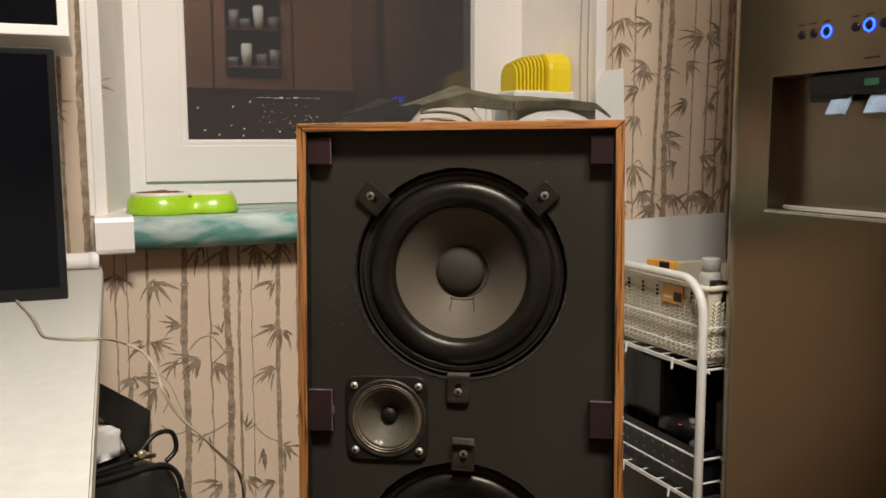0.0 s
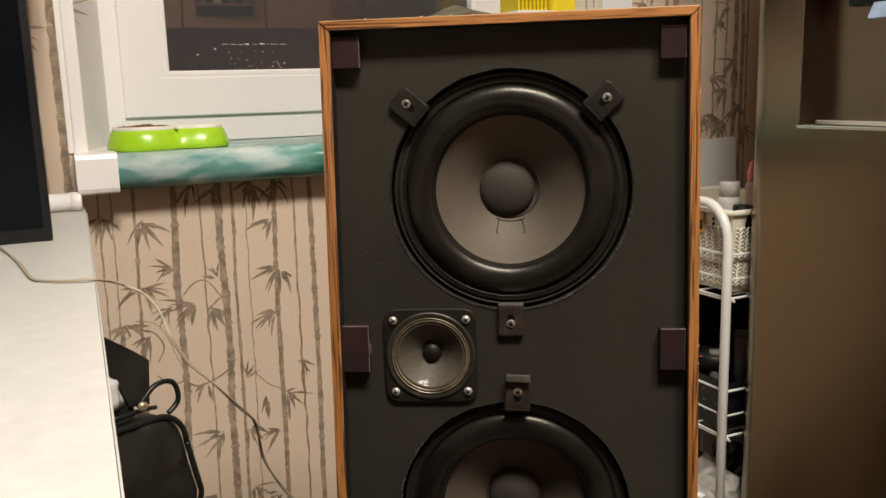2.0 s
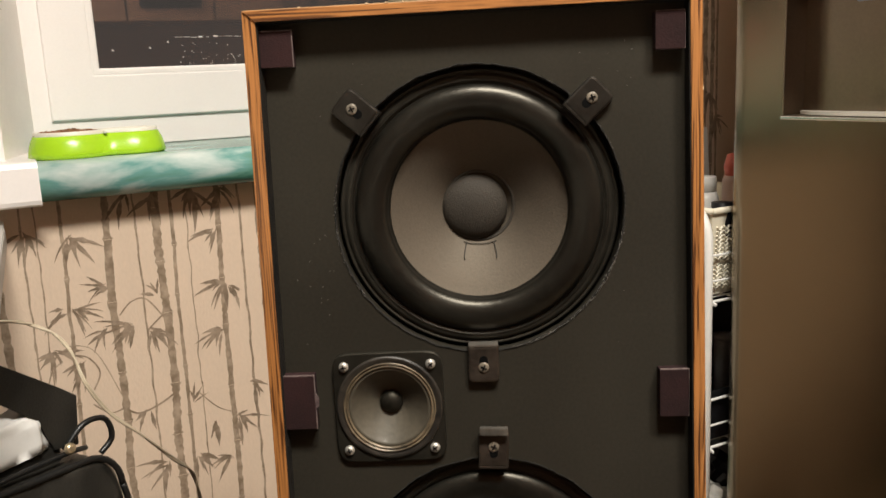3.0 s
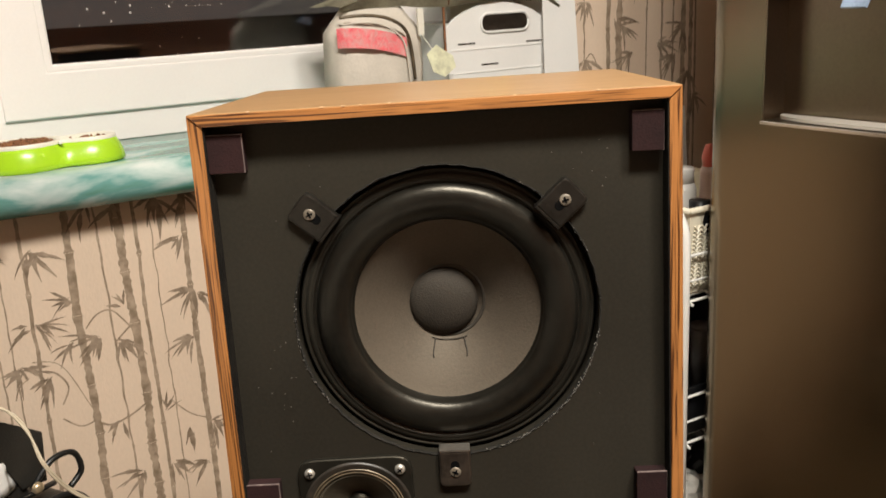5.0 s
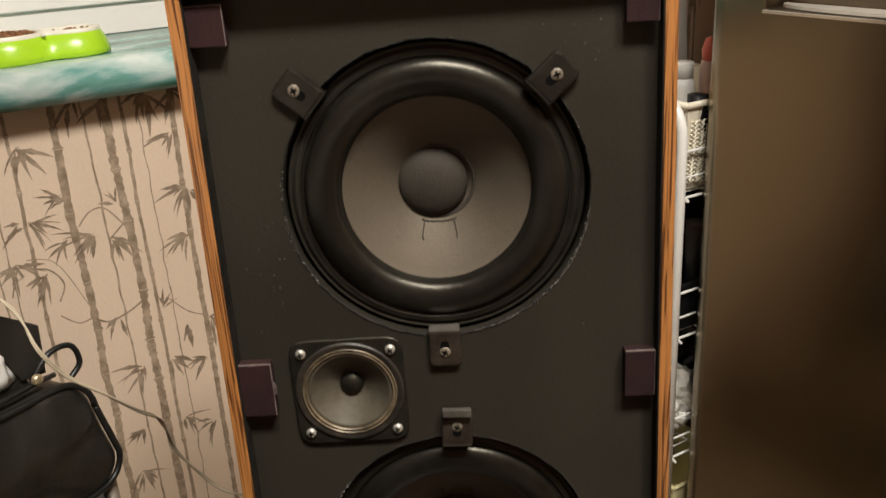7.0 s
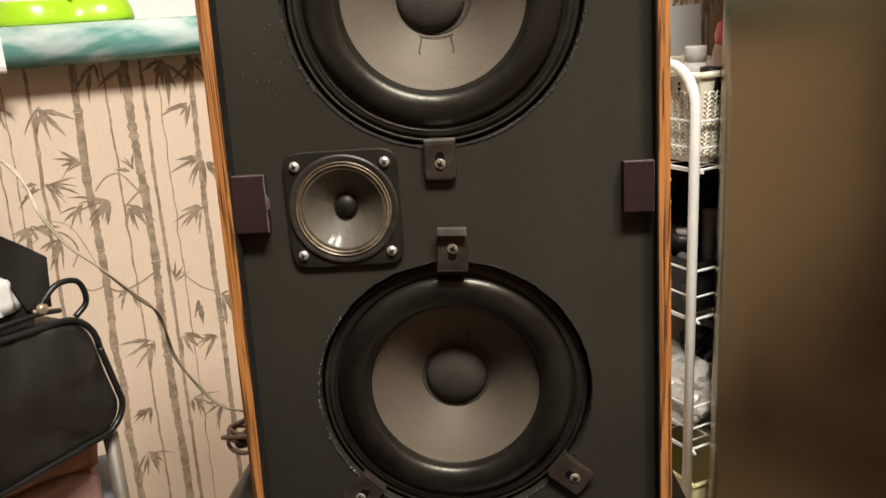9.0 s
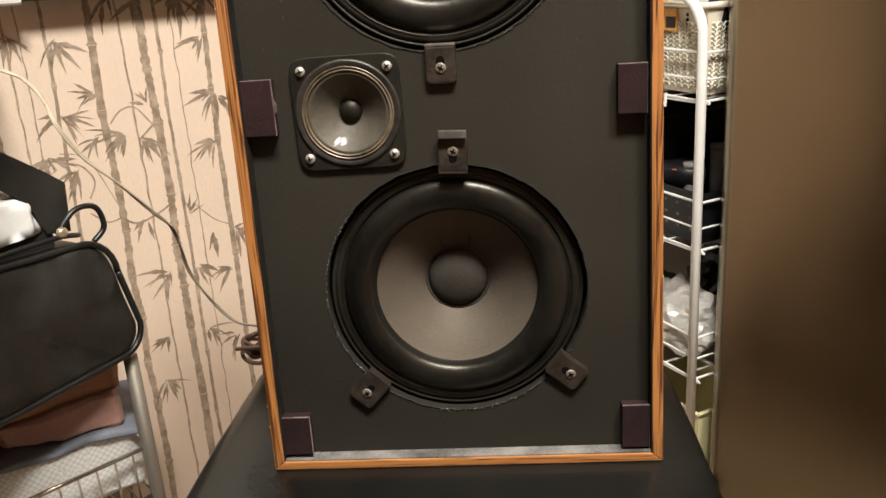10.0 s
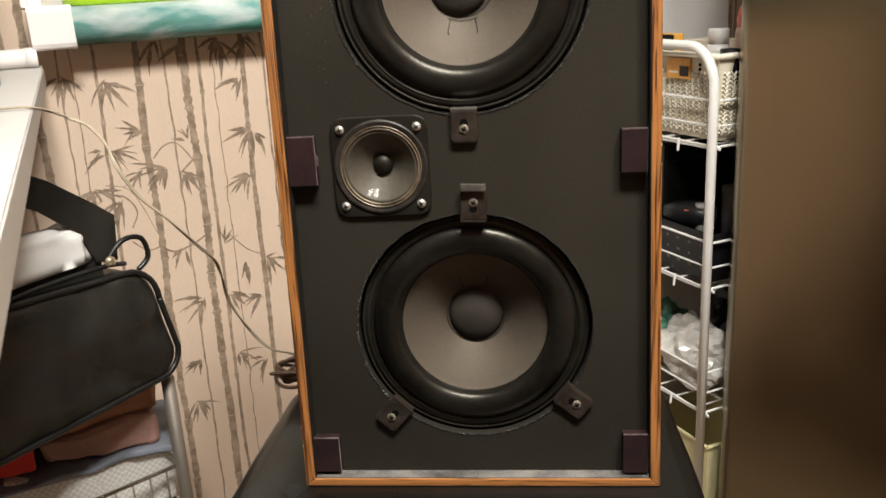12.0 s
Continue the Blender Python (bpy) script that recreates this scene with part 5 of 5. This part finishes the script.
part("side", box((0.006, 0.006, 0.002), (0.011, CD, CH - 0.03), 0.001), M["white_plastic"], crate)
part("side", box((CW - 0.011, 0.006, 0.002), (CW - 0.006, CD, CH - 0.03), 0.001), M["white_plastic"], crate)
part("back", box((0.011, CD - 0.006, 0.002), (CW - 0.011, CD, CH - 0.03), 0.001), M["white_plastic"], crate)
part("bottom", box((0.011, 0.006, 0.0), (CW - 0.011, CD - 0.006, 0.005)), M["white_plastic"], crate)
part("lid", box((0.012, 0.03, 0.186), (CW - 0.012, CD - 0.01, 0.208), 0.008, segments=3), M["white_plastic"], crate)

pouch = thing("cosmetic_bag", "beige zipped pouch with a pink glitter band standing on the sill", "pouch", pose(0.372, 1.165, SILL))
def pillow(w, d, hgt, bulge, n=10):
    bm = bmesh.new()
    rows = []
    for k in range(n + 1):
        t = k / n
        s = (0.86 + 0.14 * math.sin(math.pi * min(1, 0.15 + t * 0.7))) * (1 - 0.35 * max(0, t - 0.8) / 0.2)
        dd = d * (0.75 + 0.25 * math.sin(math.pi * t)) * (1 - 0.55 * max(0, t - 0.7) / 0.3)
        rows.append([bm.verts.new((w / 2 + sx * w / 2 * s + 0.004 * noise.noise((t * 4, sx, sy)), sy * dd / 2 + 0.004 * noise.noise((t * 5, sx * 2, sy)), hgt * t)) for sx, sy in ((-1, -0.55), (-0.8, -0.95), (0, -1 - bulge), (0.8, -0.95), (1, -0.55), (1, 0.55), (0.8, 0.95), (0, 1), (-0.8, 0.95), (-1, 0.55))])
    for a, b in zip(rows, rows[1:]):
        for i in range(10):
            bm.faces.new((a[i], a[(i + 1) % 10], b[(i + 1) % 10], b[i]))
    bm.faces.new(rows[0][::-1]), bm.faces.new(rows[-1])
    return bm
part("body", pillow(0.205, 0.12, 0.258, 0.05), M["beige_cloth"], pouch, smooth=True)
bm = bmesh.new()
prev = None
for k in range(13):
    u = k / 12
    x = 0.003 + 0.150 * u
    y = -0.0615 - 0.0085 * math.sin(math.pi * u) - 0.003 * abs(math.sin(11 * u))
    low = 0.176 - 0.028 * u * u
    row = [bm.verts.new((x, y + (0.014 if k == 0 else 0), z)) for z in (low, low + 0.012, low + 0.030, low + 0.040)]
    if prev:
        for i in range(3):
            bm.faces.new((prev[i], prev[i + 1], row[i + 1], row[i]))
    prev = row
part("glitter_band", bm, M["pink"], pouch, "ruched pink glitter band", True)
part("zip", tube(smooth_path([(0.012, -0.046, 0.236), (0.06, -0.060, 0.238), (0.11, -0.066, 0.230), (0.148, -0.068, 0.206), (0.162, -0.066, 0.165), (0.168, -0.064, 0.10)], 6), 0.0036, 6), M["ring"], pouch, "brass zip along the lid", True)
part("seam", tube(smooth_path([(0.012, -0.050, 0.222), (0.06, -0.064, 0.224), (0.10, -0.068, 0.216), (0.136, -0.070, 0.192), (0.150, -0.068, 0.155), (0.156, -0.066, 0.08)], 6), 0.0020, 6), M["beige_cloth"], pouch, smooth=True)
part("zip_pull", box((0.186, -0.058, 0.190), (0.200, -0.052, 0.246), 0.001), M["ivory"], pouch, "pale loop on the side")
part("strap", box((0.266, -0.024, 0.150), (0.271, -0.020, 0.262), 0.001), M["kibble"], pouch, "narrow dark hanging strap")

M["tag_paper"] = mat("greenish_tag", (0.66, 0.66, 0.47), 0.7, vary=0.2, scale=60)
part("tag", prism([(0.198, 0.150), (0.222, 0.168), (0.262, 0.142), (0.268, 0.118), (0.240, 0.098), (0.212, 0.112)], -0.066, -0.0645, 0.0004), M["tag_paper"], pouch, "pale green paper tag")
part("tag_cord", tube([(0.193, -0.056, 0.192), (0.212, -0.064, 0.160)], 0.0012, 6), M["ivory"], pouch)

cloth = thing("cloth", "folded dark olive cloth draped over the box and pouch", "cloth", pose(0.44, 1.16, 1.185))
KNOTS = (0.393, 0.515, 0.645, 0.80, 0.90, 0.945)
ROWS = ((-0.020, (1.237, 1.240, 1.233, 1.244, 1.234, 1.214)), (-0.032, (1.244, 1.276, 1.256, 1.262, 1.256, 1.220)), (0.060, (1.250, 1.303, 1.276, 1.275, 1.266, 1.226)), (0.160, (1.246, 1.285, 1.266, 1.262, 1.255, 1.222)))
bm = bmesh.new()
grid = []
for j in range(19):
    v = 3 * j / 18
    r = min(2, int(v))
    row = []
    for i in range(45):
        x = KNOTS[0] + (KNOTS[-1] - KNOTS[0]) * i / 44
        za, zb = (float(np.interp(x, KNOTS, ROWS[q][1])) for q in (r, r + 1))
        y = ROWS[r][0] + (ROWS[r + 1][0] - ROWS[r][0]) * (v - r)
        row.append(bm.verts.new((x - 0.44, y, za + (zb - za) * (v - r) - 1.185 + 0.004 * noise.noise((x * 16, v * 1.3, 1)))))
    grid.append(row)
for p, q in zip(grid, grid[1:]):
    for i in range(44):
        bm.faces.new((p[i], p[i + 1], q[i + 1], q[i]))
bmesh.ops.solidify(bm, geom=bm.faces[:], thickness=0.004)
part("fold", bm, M["olive"], cloth)
part("fold_crease", tube([(0.206, -0.033, 0.052), (0.2065, -0.034, 0.070)], 0.0016, 6), M["kibble"], cloth)

yel = thing("rack_holder", "bright yellow ribbed plastic holder standing on the white box", "holder", pose(0.715, 1.315, 1.196))
part("base", box((0.0, -0.06, 0.0), (0.19, 0.075, 0.100), 0.014, segments=3), M["white_plastic"], yel, "white base")
for k in range(8):
    x = 0.012 + 0.0115 * k
    top = 0.135 + 0.030 * math.sin(math.pi / 2 * (k + 1) / 8)
    out = [(-0.05, 0.09), (0.05, 0.09), (0.05, top)] + [(0.05 * math.cos(radians(a)), top + 0.038 * math.sin(radians(a))) for a in (30, 60, 90, 120, 150)] + [(-0.05, top)]
    bm = prism(out, x - 0.0025, x + 0.0025, 0.001, m=Matrix.Rotation(radians(-90), 4, "Z") @ Matrix.Diagonal((-1, 1, 1, 1)))
    part("rib", bm, M["yellow"], yel)
out = [(-0.058, 0.09), (0.058, 0.09), (0.058, 0.160)] + [(0.058 * math.cos(radians(a)), 0.160 + 0.050 * math.sin(radians(a))) for a in (20, 40, 60, 90, 120, 140, 160)] + [(-0.058, 0.160)]
part("end_plate", prism(out, 0.108, 0.178, 0.014, m=Matrix.Rotation(radians(-90), 4, "Z") @ Matrix.Diagonal((-1, 1, 1, 1))), M["yellow"], yel)

paper = thing("paper_sheet", "plain white paper sheet standing at the end of the sill", "paper", pose(0.890, 1.118, SILL, -4, 0, 0))
part("sheet", prism([(0, 0), (0.104, 0), (0.102, 0.366), (0.036, 0.356), (0.012, 0.310)], 0.0, 0.0012), M["white_plastic"], paper)

blind = thing("roller_blind", "white roller blind rolled up over the window with grey bead chains", "blind", pose(0.88, 1.20, 2.36))
part("tube", tube([(-1.20, 0, 0), (0.04, 0, 0)], 0.025, 16), M["frame_white"], blind, smooth=True)
part("bracket", box((0.035, -0.02, -0.03), (0.045, 0.03, 0.085)), M["frame_white"], blind)
M["bead"] = mat("grey_bead", (0.30, 0.29, 0.27), 0.4, vary=0.1)
for dx in (-0.008, 0.016):
    beads = bmesh.new()
    for k in range(165):
        bmesh.ops.create_icosphere(beads, subdivisions=1, radius=0.0028, matrix=Matrix.Translation((dx + 0.001 * math.sin(k * 0.12), -0.028, -0.02 - 0.0066 * k)))
    part("bead_chain", beads, M["bead"], blind, "grey bead chain", True)["kind"] = "stuff"

# ---- bag on its rack under the worktop ----
RK = pose(-0.228, 0.800, 0, 0, 0, 35.0)
RACK = pose(-0.2307, 0.7926, 0, 0, 0, 18.0)
BZ = 0.332
rack = thing("rack", "chrome wire rack under the worktop holding clothes and a bag", "rack", RACK @ pose(0, 0, FLOOR))
M["rack_grey"] = mat("grey_tube", (0.24, 0.21, 0.175), 0.55, 0.5, vary=0.1)
RW, RD, RH = 0.44, 0.26, BZ - FLOOR - 0.004
for x in (-0.018, -RW):
    for y in (0.02, RD):
        part("leg", tube([(x, y, 0), (x, y, RH - 0.01)], 0.0125, 12), M["rack_grey"], rack, "grey steel tube leg", True)
for z in (RH - 0.006, 0.435, 0.335):
    part("rail", tube([(-0.018, 0.02, z), (-RW, 0.02, z), (-RW, RD, z), (-0.018, RD, z), (-0.018, 0.02, z)], 0.0042, 8), M["chrome"], rack, smooth=True)
for k in range(12):
    x = -0.05 - 0.033 * k
    part("wire", tube([(x, 0.02, 0.435), (x, 0.02, 0.335), (x, RD, 0.335), (x, RD, 0.435)], 0.0022, 6), M["chrome"], rack)
    part("wire", tube([(x, 0.02, RH - 0.006), (x, RD, RH - 0.006)], 0.0022, 6), M["chrome"], rack)


def checker():
    m = mat("checked_cloth", (0.60, 0.58, 0.54), 0.85, vary=0.06, scale=20, bump=0.3)
    nt = m.node_tree
    b = nt.nodes["Principled BSDF"]
    tc = nt.nodes.new("ShaderNodeTexCoord")
    ch = nt.nodes.new("ShaderNodeTexChecker")
    ch.inputs["Scale"].default_value = 210
    ch.inputs["Color1"].default_value, ch.inputs["Color2"].default_value = (0.76, 0.75, 0.71, 1), (0.60, 0.60, 0.57, 1)
    nt.links.new(tc.outputs["Object"], ch.inputs["Vector"])
    nt.links.new(ch.outputs["Color"], b.inputs["Base Color"])
    return m


M["check"] = checker()
M["blue_cloth"] = mat("blue_grey_cloth", (0.17, 0.185, 0.22), 0.85, vary=0.2, scale=20, bump=0.4)
M["tan"] = mat("tan_leather", (0.36, 0.175, 0.095), 0.65, vary=0.25, scale=9)
M["rose"] = mat("dusty_pink_cloth", (0.34, 0.195, 0.160), 0.85, vary=0.2, scale=14, bump=0.3)
M["red_cloth"] = mat("red_cloth", (0.62, 0.03, 0.02), 0.7, vary=0.1)
def soft_stack(name, label, cat, m, lo, hi, material, seed, bevel=0.02):
    bm = box(lo, hi, bevel, segments=3)
    bmesh.ops.subdivide_edges(bm, edges=bm.edges[:], cuts=5, use_grid_fill=True)
    for v in bm.verts:
        q = v.co + Vector((seed, 0, 0))
        v.co += Vector((0.6, 0.8, 1)) * (0.016 * noise.noise(q * 11) + 0.007 * noise.noise(q * 31))
    t = thing(name, label, cat, m)
    part("fold", bm, material, t, smooth=True)
    return t
RB = RACK @ pose(-0.03, 0.03, 0, 0, 0, -16) @ pose(0.03, -0.03, FLOOR)
soft_stack("folded_cloth", "folded white and grey checked cloth in the wire rack", "cloth", RB, (-0.33, 0.035, 0.340), (-0.035, 0.245, 0.470), M["check"], 1)
soft_stack("towel", "thin blue-grey towel folded on the checked cloth", "towel", RB, (-0.33, 0.026, 0.468), (-0.004, 0.250, 0.478), M["blue_cloth"], 4, 0.006)
soft_stack("pullover", "dusty pink folded garment on the towel", "garment", RB, (-0.25, 0.036, 0.477), (-0.045, 0.240, 0.545), M["rose"], 6, 0.022)
soft_stack("leather_purse", "soft tan brown leather purse under the black bag", "purse", RB, (-0.25, 0.050, 0.540), (-0.036, 0.235, 0.622), M["tan"], 8, 0.034)
soft_stack("red_garment", "bright red folded garment at the back of the rack", "garment", RB, (-0.33, 0.04, 0.486), (-0.262, 0.20, 0.560), M["red_cloth"], 3, 0.012)

bag = thing("bag", "black nylon shoulder bag with piped edges standing on the wire rack", "bag", RK @ pose(0, 0, BZ))
def bag_outline(n=7):
    out = []
    for cx, cz, a0, r in ((-0.092, 0.150, 0, 0.066), (-0.36, 0.185, 90, 0.05), (-0.36, 0.05, 180, 0.05), (-0.046, 0.046, 270, 0.045)):
        for k in range(n + 1):
            a = radians(a0 + 90 * k / n)
            out.append((cx + r * math.cos(a), cz + r * math.sin(a)))
    return out
corners = [Vector(p) for p in bag_outline()]
outl = []
for p, q in zip(corners, corners[1:] + corners[:1]):
    n = max(1, round((q - p).length / 0.010))
    outl += [tuple(p + (q - p) * k / n) for k in range(n)]
bm = bmesh.new()
rows = []
mid = Vector((-0.21, 0.11))
for y, k in ((-0.013, 0.12), (-0.013, 0.26), (-0.013, 0.40), (-0.013, 0.54), (-0.012, 0.68), (-0.010, 0.80), (-0.006, 0.90), (-0.002, 0.96), (0.006, 1.0), (0.13, 1.0), (0.138, 0.95)):
    row = []
    for x, z in outl:
        px, pz = mid.x + (x - mid.x) * k, mid.y + (z - mid.y) * k
        soft = 1.0 if k < 0.95 else 0.35
        dent = 0.012 * noise.noise((px * 11 + 3, pz * 11, 2)) + 0.013 * abs(noise.noise((px * 15 + pz * 9, pz * 13 - px * 6, 7)))
        row.append(bm.verts.new((px, y + soft * dent, pz)))
    rows.append(row)
n = len(outl)
for a, b in zip(rows, rows[1:]):
    for i in range(n):
        bm.faces.new((a[i], a[(i + 1) % n], b[(i + 1) % n], b[i]))
bm.faces.new(rows[0][::-1]), bm.faces.new(rows[-1])
part("body", bm, M["nylon"], bag, "creased black nylon body", True)
part("piping", tube([(x * 1.0 + 0.002, -0.001, z) for x, z in outl + outl[:1]], 0.0055, 8), M["piping"], bag, "glossy black piped edge", True)
part("zip", tube(smooth_path([(-0.40, 0.02, 0.225), (-0.25, 0.012, 0.238), (-0.12, 0.012, 0.236), (-0.06, 0.03, 0.222)], 6), 0.0045, 6), M["piping"], bag, "black zip", True)
part("top_section", box((-0.40, 0.035, 0.205), (-0.095, 0.125, 0.262), 0.018, segments=3), M["nylon"], bag)
part("flap", prism([(-0.072, 0.232), (-0.064, 0.312), (-0.098, 0.338), (-0.18, 0.398), (-0.29, 0.455), (-0.41, 0.50), (-0.41, 0.41), (-0.29, 0.405), (-0.20, 0.355), (-0.135, 0.300), (-0.115, 0.240)], 0.028, 0.050, 0.004), M["nylon"], bag, "raised black nylon flap")
part("strap_loop", tube(smooth_path([(-0.105, 0.02, 0.238), (-0.070, 0.015, 0.268), (-0.030, 0.015, 0.262), (-0.018, 0.018, 0.225), (-0.040, 0.022, 0.205)], 6), 0.0048, 8), M["piping"], bag, "round black strap loop", True)
part("stud", lathe([(0, -0.006), (0.006, -0.005), (0.009, -0.002), (0.009, 0.003)], 20, centre=(-0.104, 0.008, 0.242)), mat("brass_stud", (0.62, 0.50, 0.33), 0.3, 0.8), bag, "brass press stud", True)
ps = thing("white_wrapper", "crumpled white wrapper stuffed in the top of the bag", "wrapper", RK @ pose(-0.215, 0.055, BZ + 0.262))
bm = bmesh.new()
bmesh.ops.create_icosphere(bm, subdivisions=4, radius=1.0)
for v in bm.verts:
    k = 1 + 0.12 * noise.noise(v.co * 2.2) + 0.06 * noise.noise(v.co * 6)
    q = Vector(math.copysign(abs(c) ** 0.45, c) for c in v.co)
    v.co = Vector((q.x * 0.095 * k, q.y * 0.030 * k, max(-0.3, q.z * k) * 0.052))
part("film", bm, M["white_plastic"], ps, smooth=True)

# ---- cable from the worktop to the back of the speaker ----
cab1 = thing("cable", "thin beige cable trailing from the worktop down behind the loudspeaker", "cable", pose(0, 0, 0))
path = [(-0.62, 1.05, 0.8825), (-0.532, 0.82, 0.8825), (-0.495, 0.65, 0.8825), (-0.472, 0.53, 0.8825), (-0.455, 0.41, 0.8825), (-0.441, 0.381, 0.8825), (-0.416, 0.360, 0.8830), (-0.386, 0.352, 0.8826), (-0.360, 0.385, 0.870), (-0.346, 0.398, 0.861), (-0.325, 0.390, 0.849),
        (-0.311, 0.370, 0.830), (-0.302, 0.346, 0.800), (-0.282, 0.350, 0.761), (-0.252, 0.360, 0.725), (-0.217, 0.380, 0.678), (-0.197, 0.400, 0.651), (-0.187, 0.420, 0.620), (-0.178, 0.440, 0.572), (-0.154, 0.450, 0.521), (-0.132, 0.440, 0.491), (-0.109, 0.420, 0.484), (-0.060, 0.37, 0.490), (0.135, 0.262, 0.56)]
twin = smooth_path(path, 8)
for s in (-1, 1):
    wind = []
    for k, p in enumerate(twin):
        a = 0.22 * k + 0.9 * math.sin(0.09 * k)
        wind.append((p.x + s * 0.0011 * math.cos(a), p.y + s * 0.0011 * math.sin(a), p.z + (0.0 if p.z > 0.87 else s * 0.0006 * math.sin(a))))
    part("strand", tube(wind, 0.0014, 7), M["cable"], cab1, smooth=True)
M["brown_wire"] = mat("brown_wire", (0.13, 0.075, 0.05), 0.45, vary=0.3, scale=60)
loops = []
for k in range(200):
    a, q = 2 * math.pi * k / 28, k / 28
    rx, rz = 0.030 + 0.007 * math.sin(2.3 * q), 0.021 + 0.008 * math.sin(1.7 * q + 1)
    loops.append((-0.108 + rx * math.cos(a) + 0.005 * math.sin(1.1 * q), 0.352 + rz * math.sin(a), 0.479 + 0.010 * math.sin(a + q) + 0.0012 * q))
part("coil", tube(loops, 0.0027, 8), M["brown_wire"], cab1, "coiled brown flex", True)

# ---- kitchen units at the back of the room, seen only in reflections ----
def unit(x, z0, z1, depth, label, glassy):
    u = thing("kitchen_cabinet", label, "cabinet", pose(x, REAR + depth + 0.002, z0), "kitchen units")
    part("body", box((0.002, -depth, 0), (0.548, -0.002, z1 - z0)), M["cabinet"], u)
    d = part("door", box((0.004, 0.0, 0.004), (0.546, 0.018, z1 - z0 - 0.004), 0.003), M["cabinet"], u)
    if glassy:
        part("pane", box((0.08, 0.0175, 0.08), (0.47, 0.0195, z1 - z0 - 0.08)), M["screen"], d)
        for z in (0.16, 0.42, 0.68):
            part("shelf", box((0.09, 0.0185, z - 0.012), (0.46, 0.085, z), 0.002), M["cabinet"], d)
            for k in range(4):
                tall = (0.055, 0.115, 0.080, 0.150)[(k * 3 + round(z * 50)) % 4]
                c = part("cup", turned([(0, 0), (0.024, 0), (0.034, tall * 0.5), (0.036, tall), (0.032, tall), (0, tall * 0.2)]), M["white_plastic" if (k + round(z * 10)) % 3 == 0 else "grey_dot"], d, "cup on the shelf", True)
                c.location = (0.135 + 0.090 * k + 0.012 * math.sin(k * 5 + z * 30), 0.052, z + 0.0005)
    part("handle", tube([(0.50, 0.03, 0.12), (0.50, 0.03, 0.28)], 0.005, 8), M["chrome"], d, smooth=True)
for k in range(7):
    unit(LEFT + 0.06 + 0.56 * k, 1.55, 2.55, 0.40, "brown wall cabinet with door, reflected in the window", k % 2 == 1)
    unit(LEFT + 0.06 + 0.56 * k, FLOOR, 0.85, 0.70, "brown kitchen base cabinet, reflected in the window", False)
for x, y in LAMPS:
    l = thing("ceiling_lamp", "round white ceiling lamp, switched on", "lamp", pose(x, y, TOP), "ceiling lamps")
    part("base", turned([(0, -0.03), (0.17, -0.03), (0.17, 0.0), (0, 0.0)]), M["frame_white"], l)
    part("diffuser", turned([(0, -0.075), (0.08, -0.072), (0.14, -0.055), (0.165, -0.03), (0, -0.03)]), M["lamp_glow"], l, "glowing white diffuser", True)


# ---- to true metres ----
for me in bpy.data.meshes:
    me.transform(Matrix.Scale(SCALE, 4))
for ob in scene.objects:
    if ob.type in {"MESH", "EMPTY", "LIGHT"}:
        ob.location = TRUE @ ob.location if ob.parent is None else ob.location * SCALE
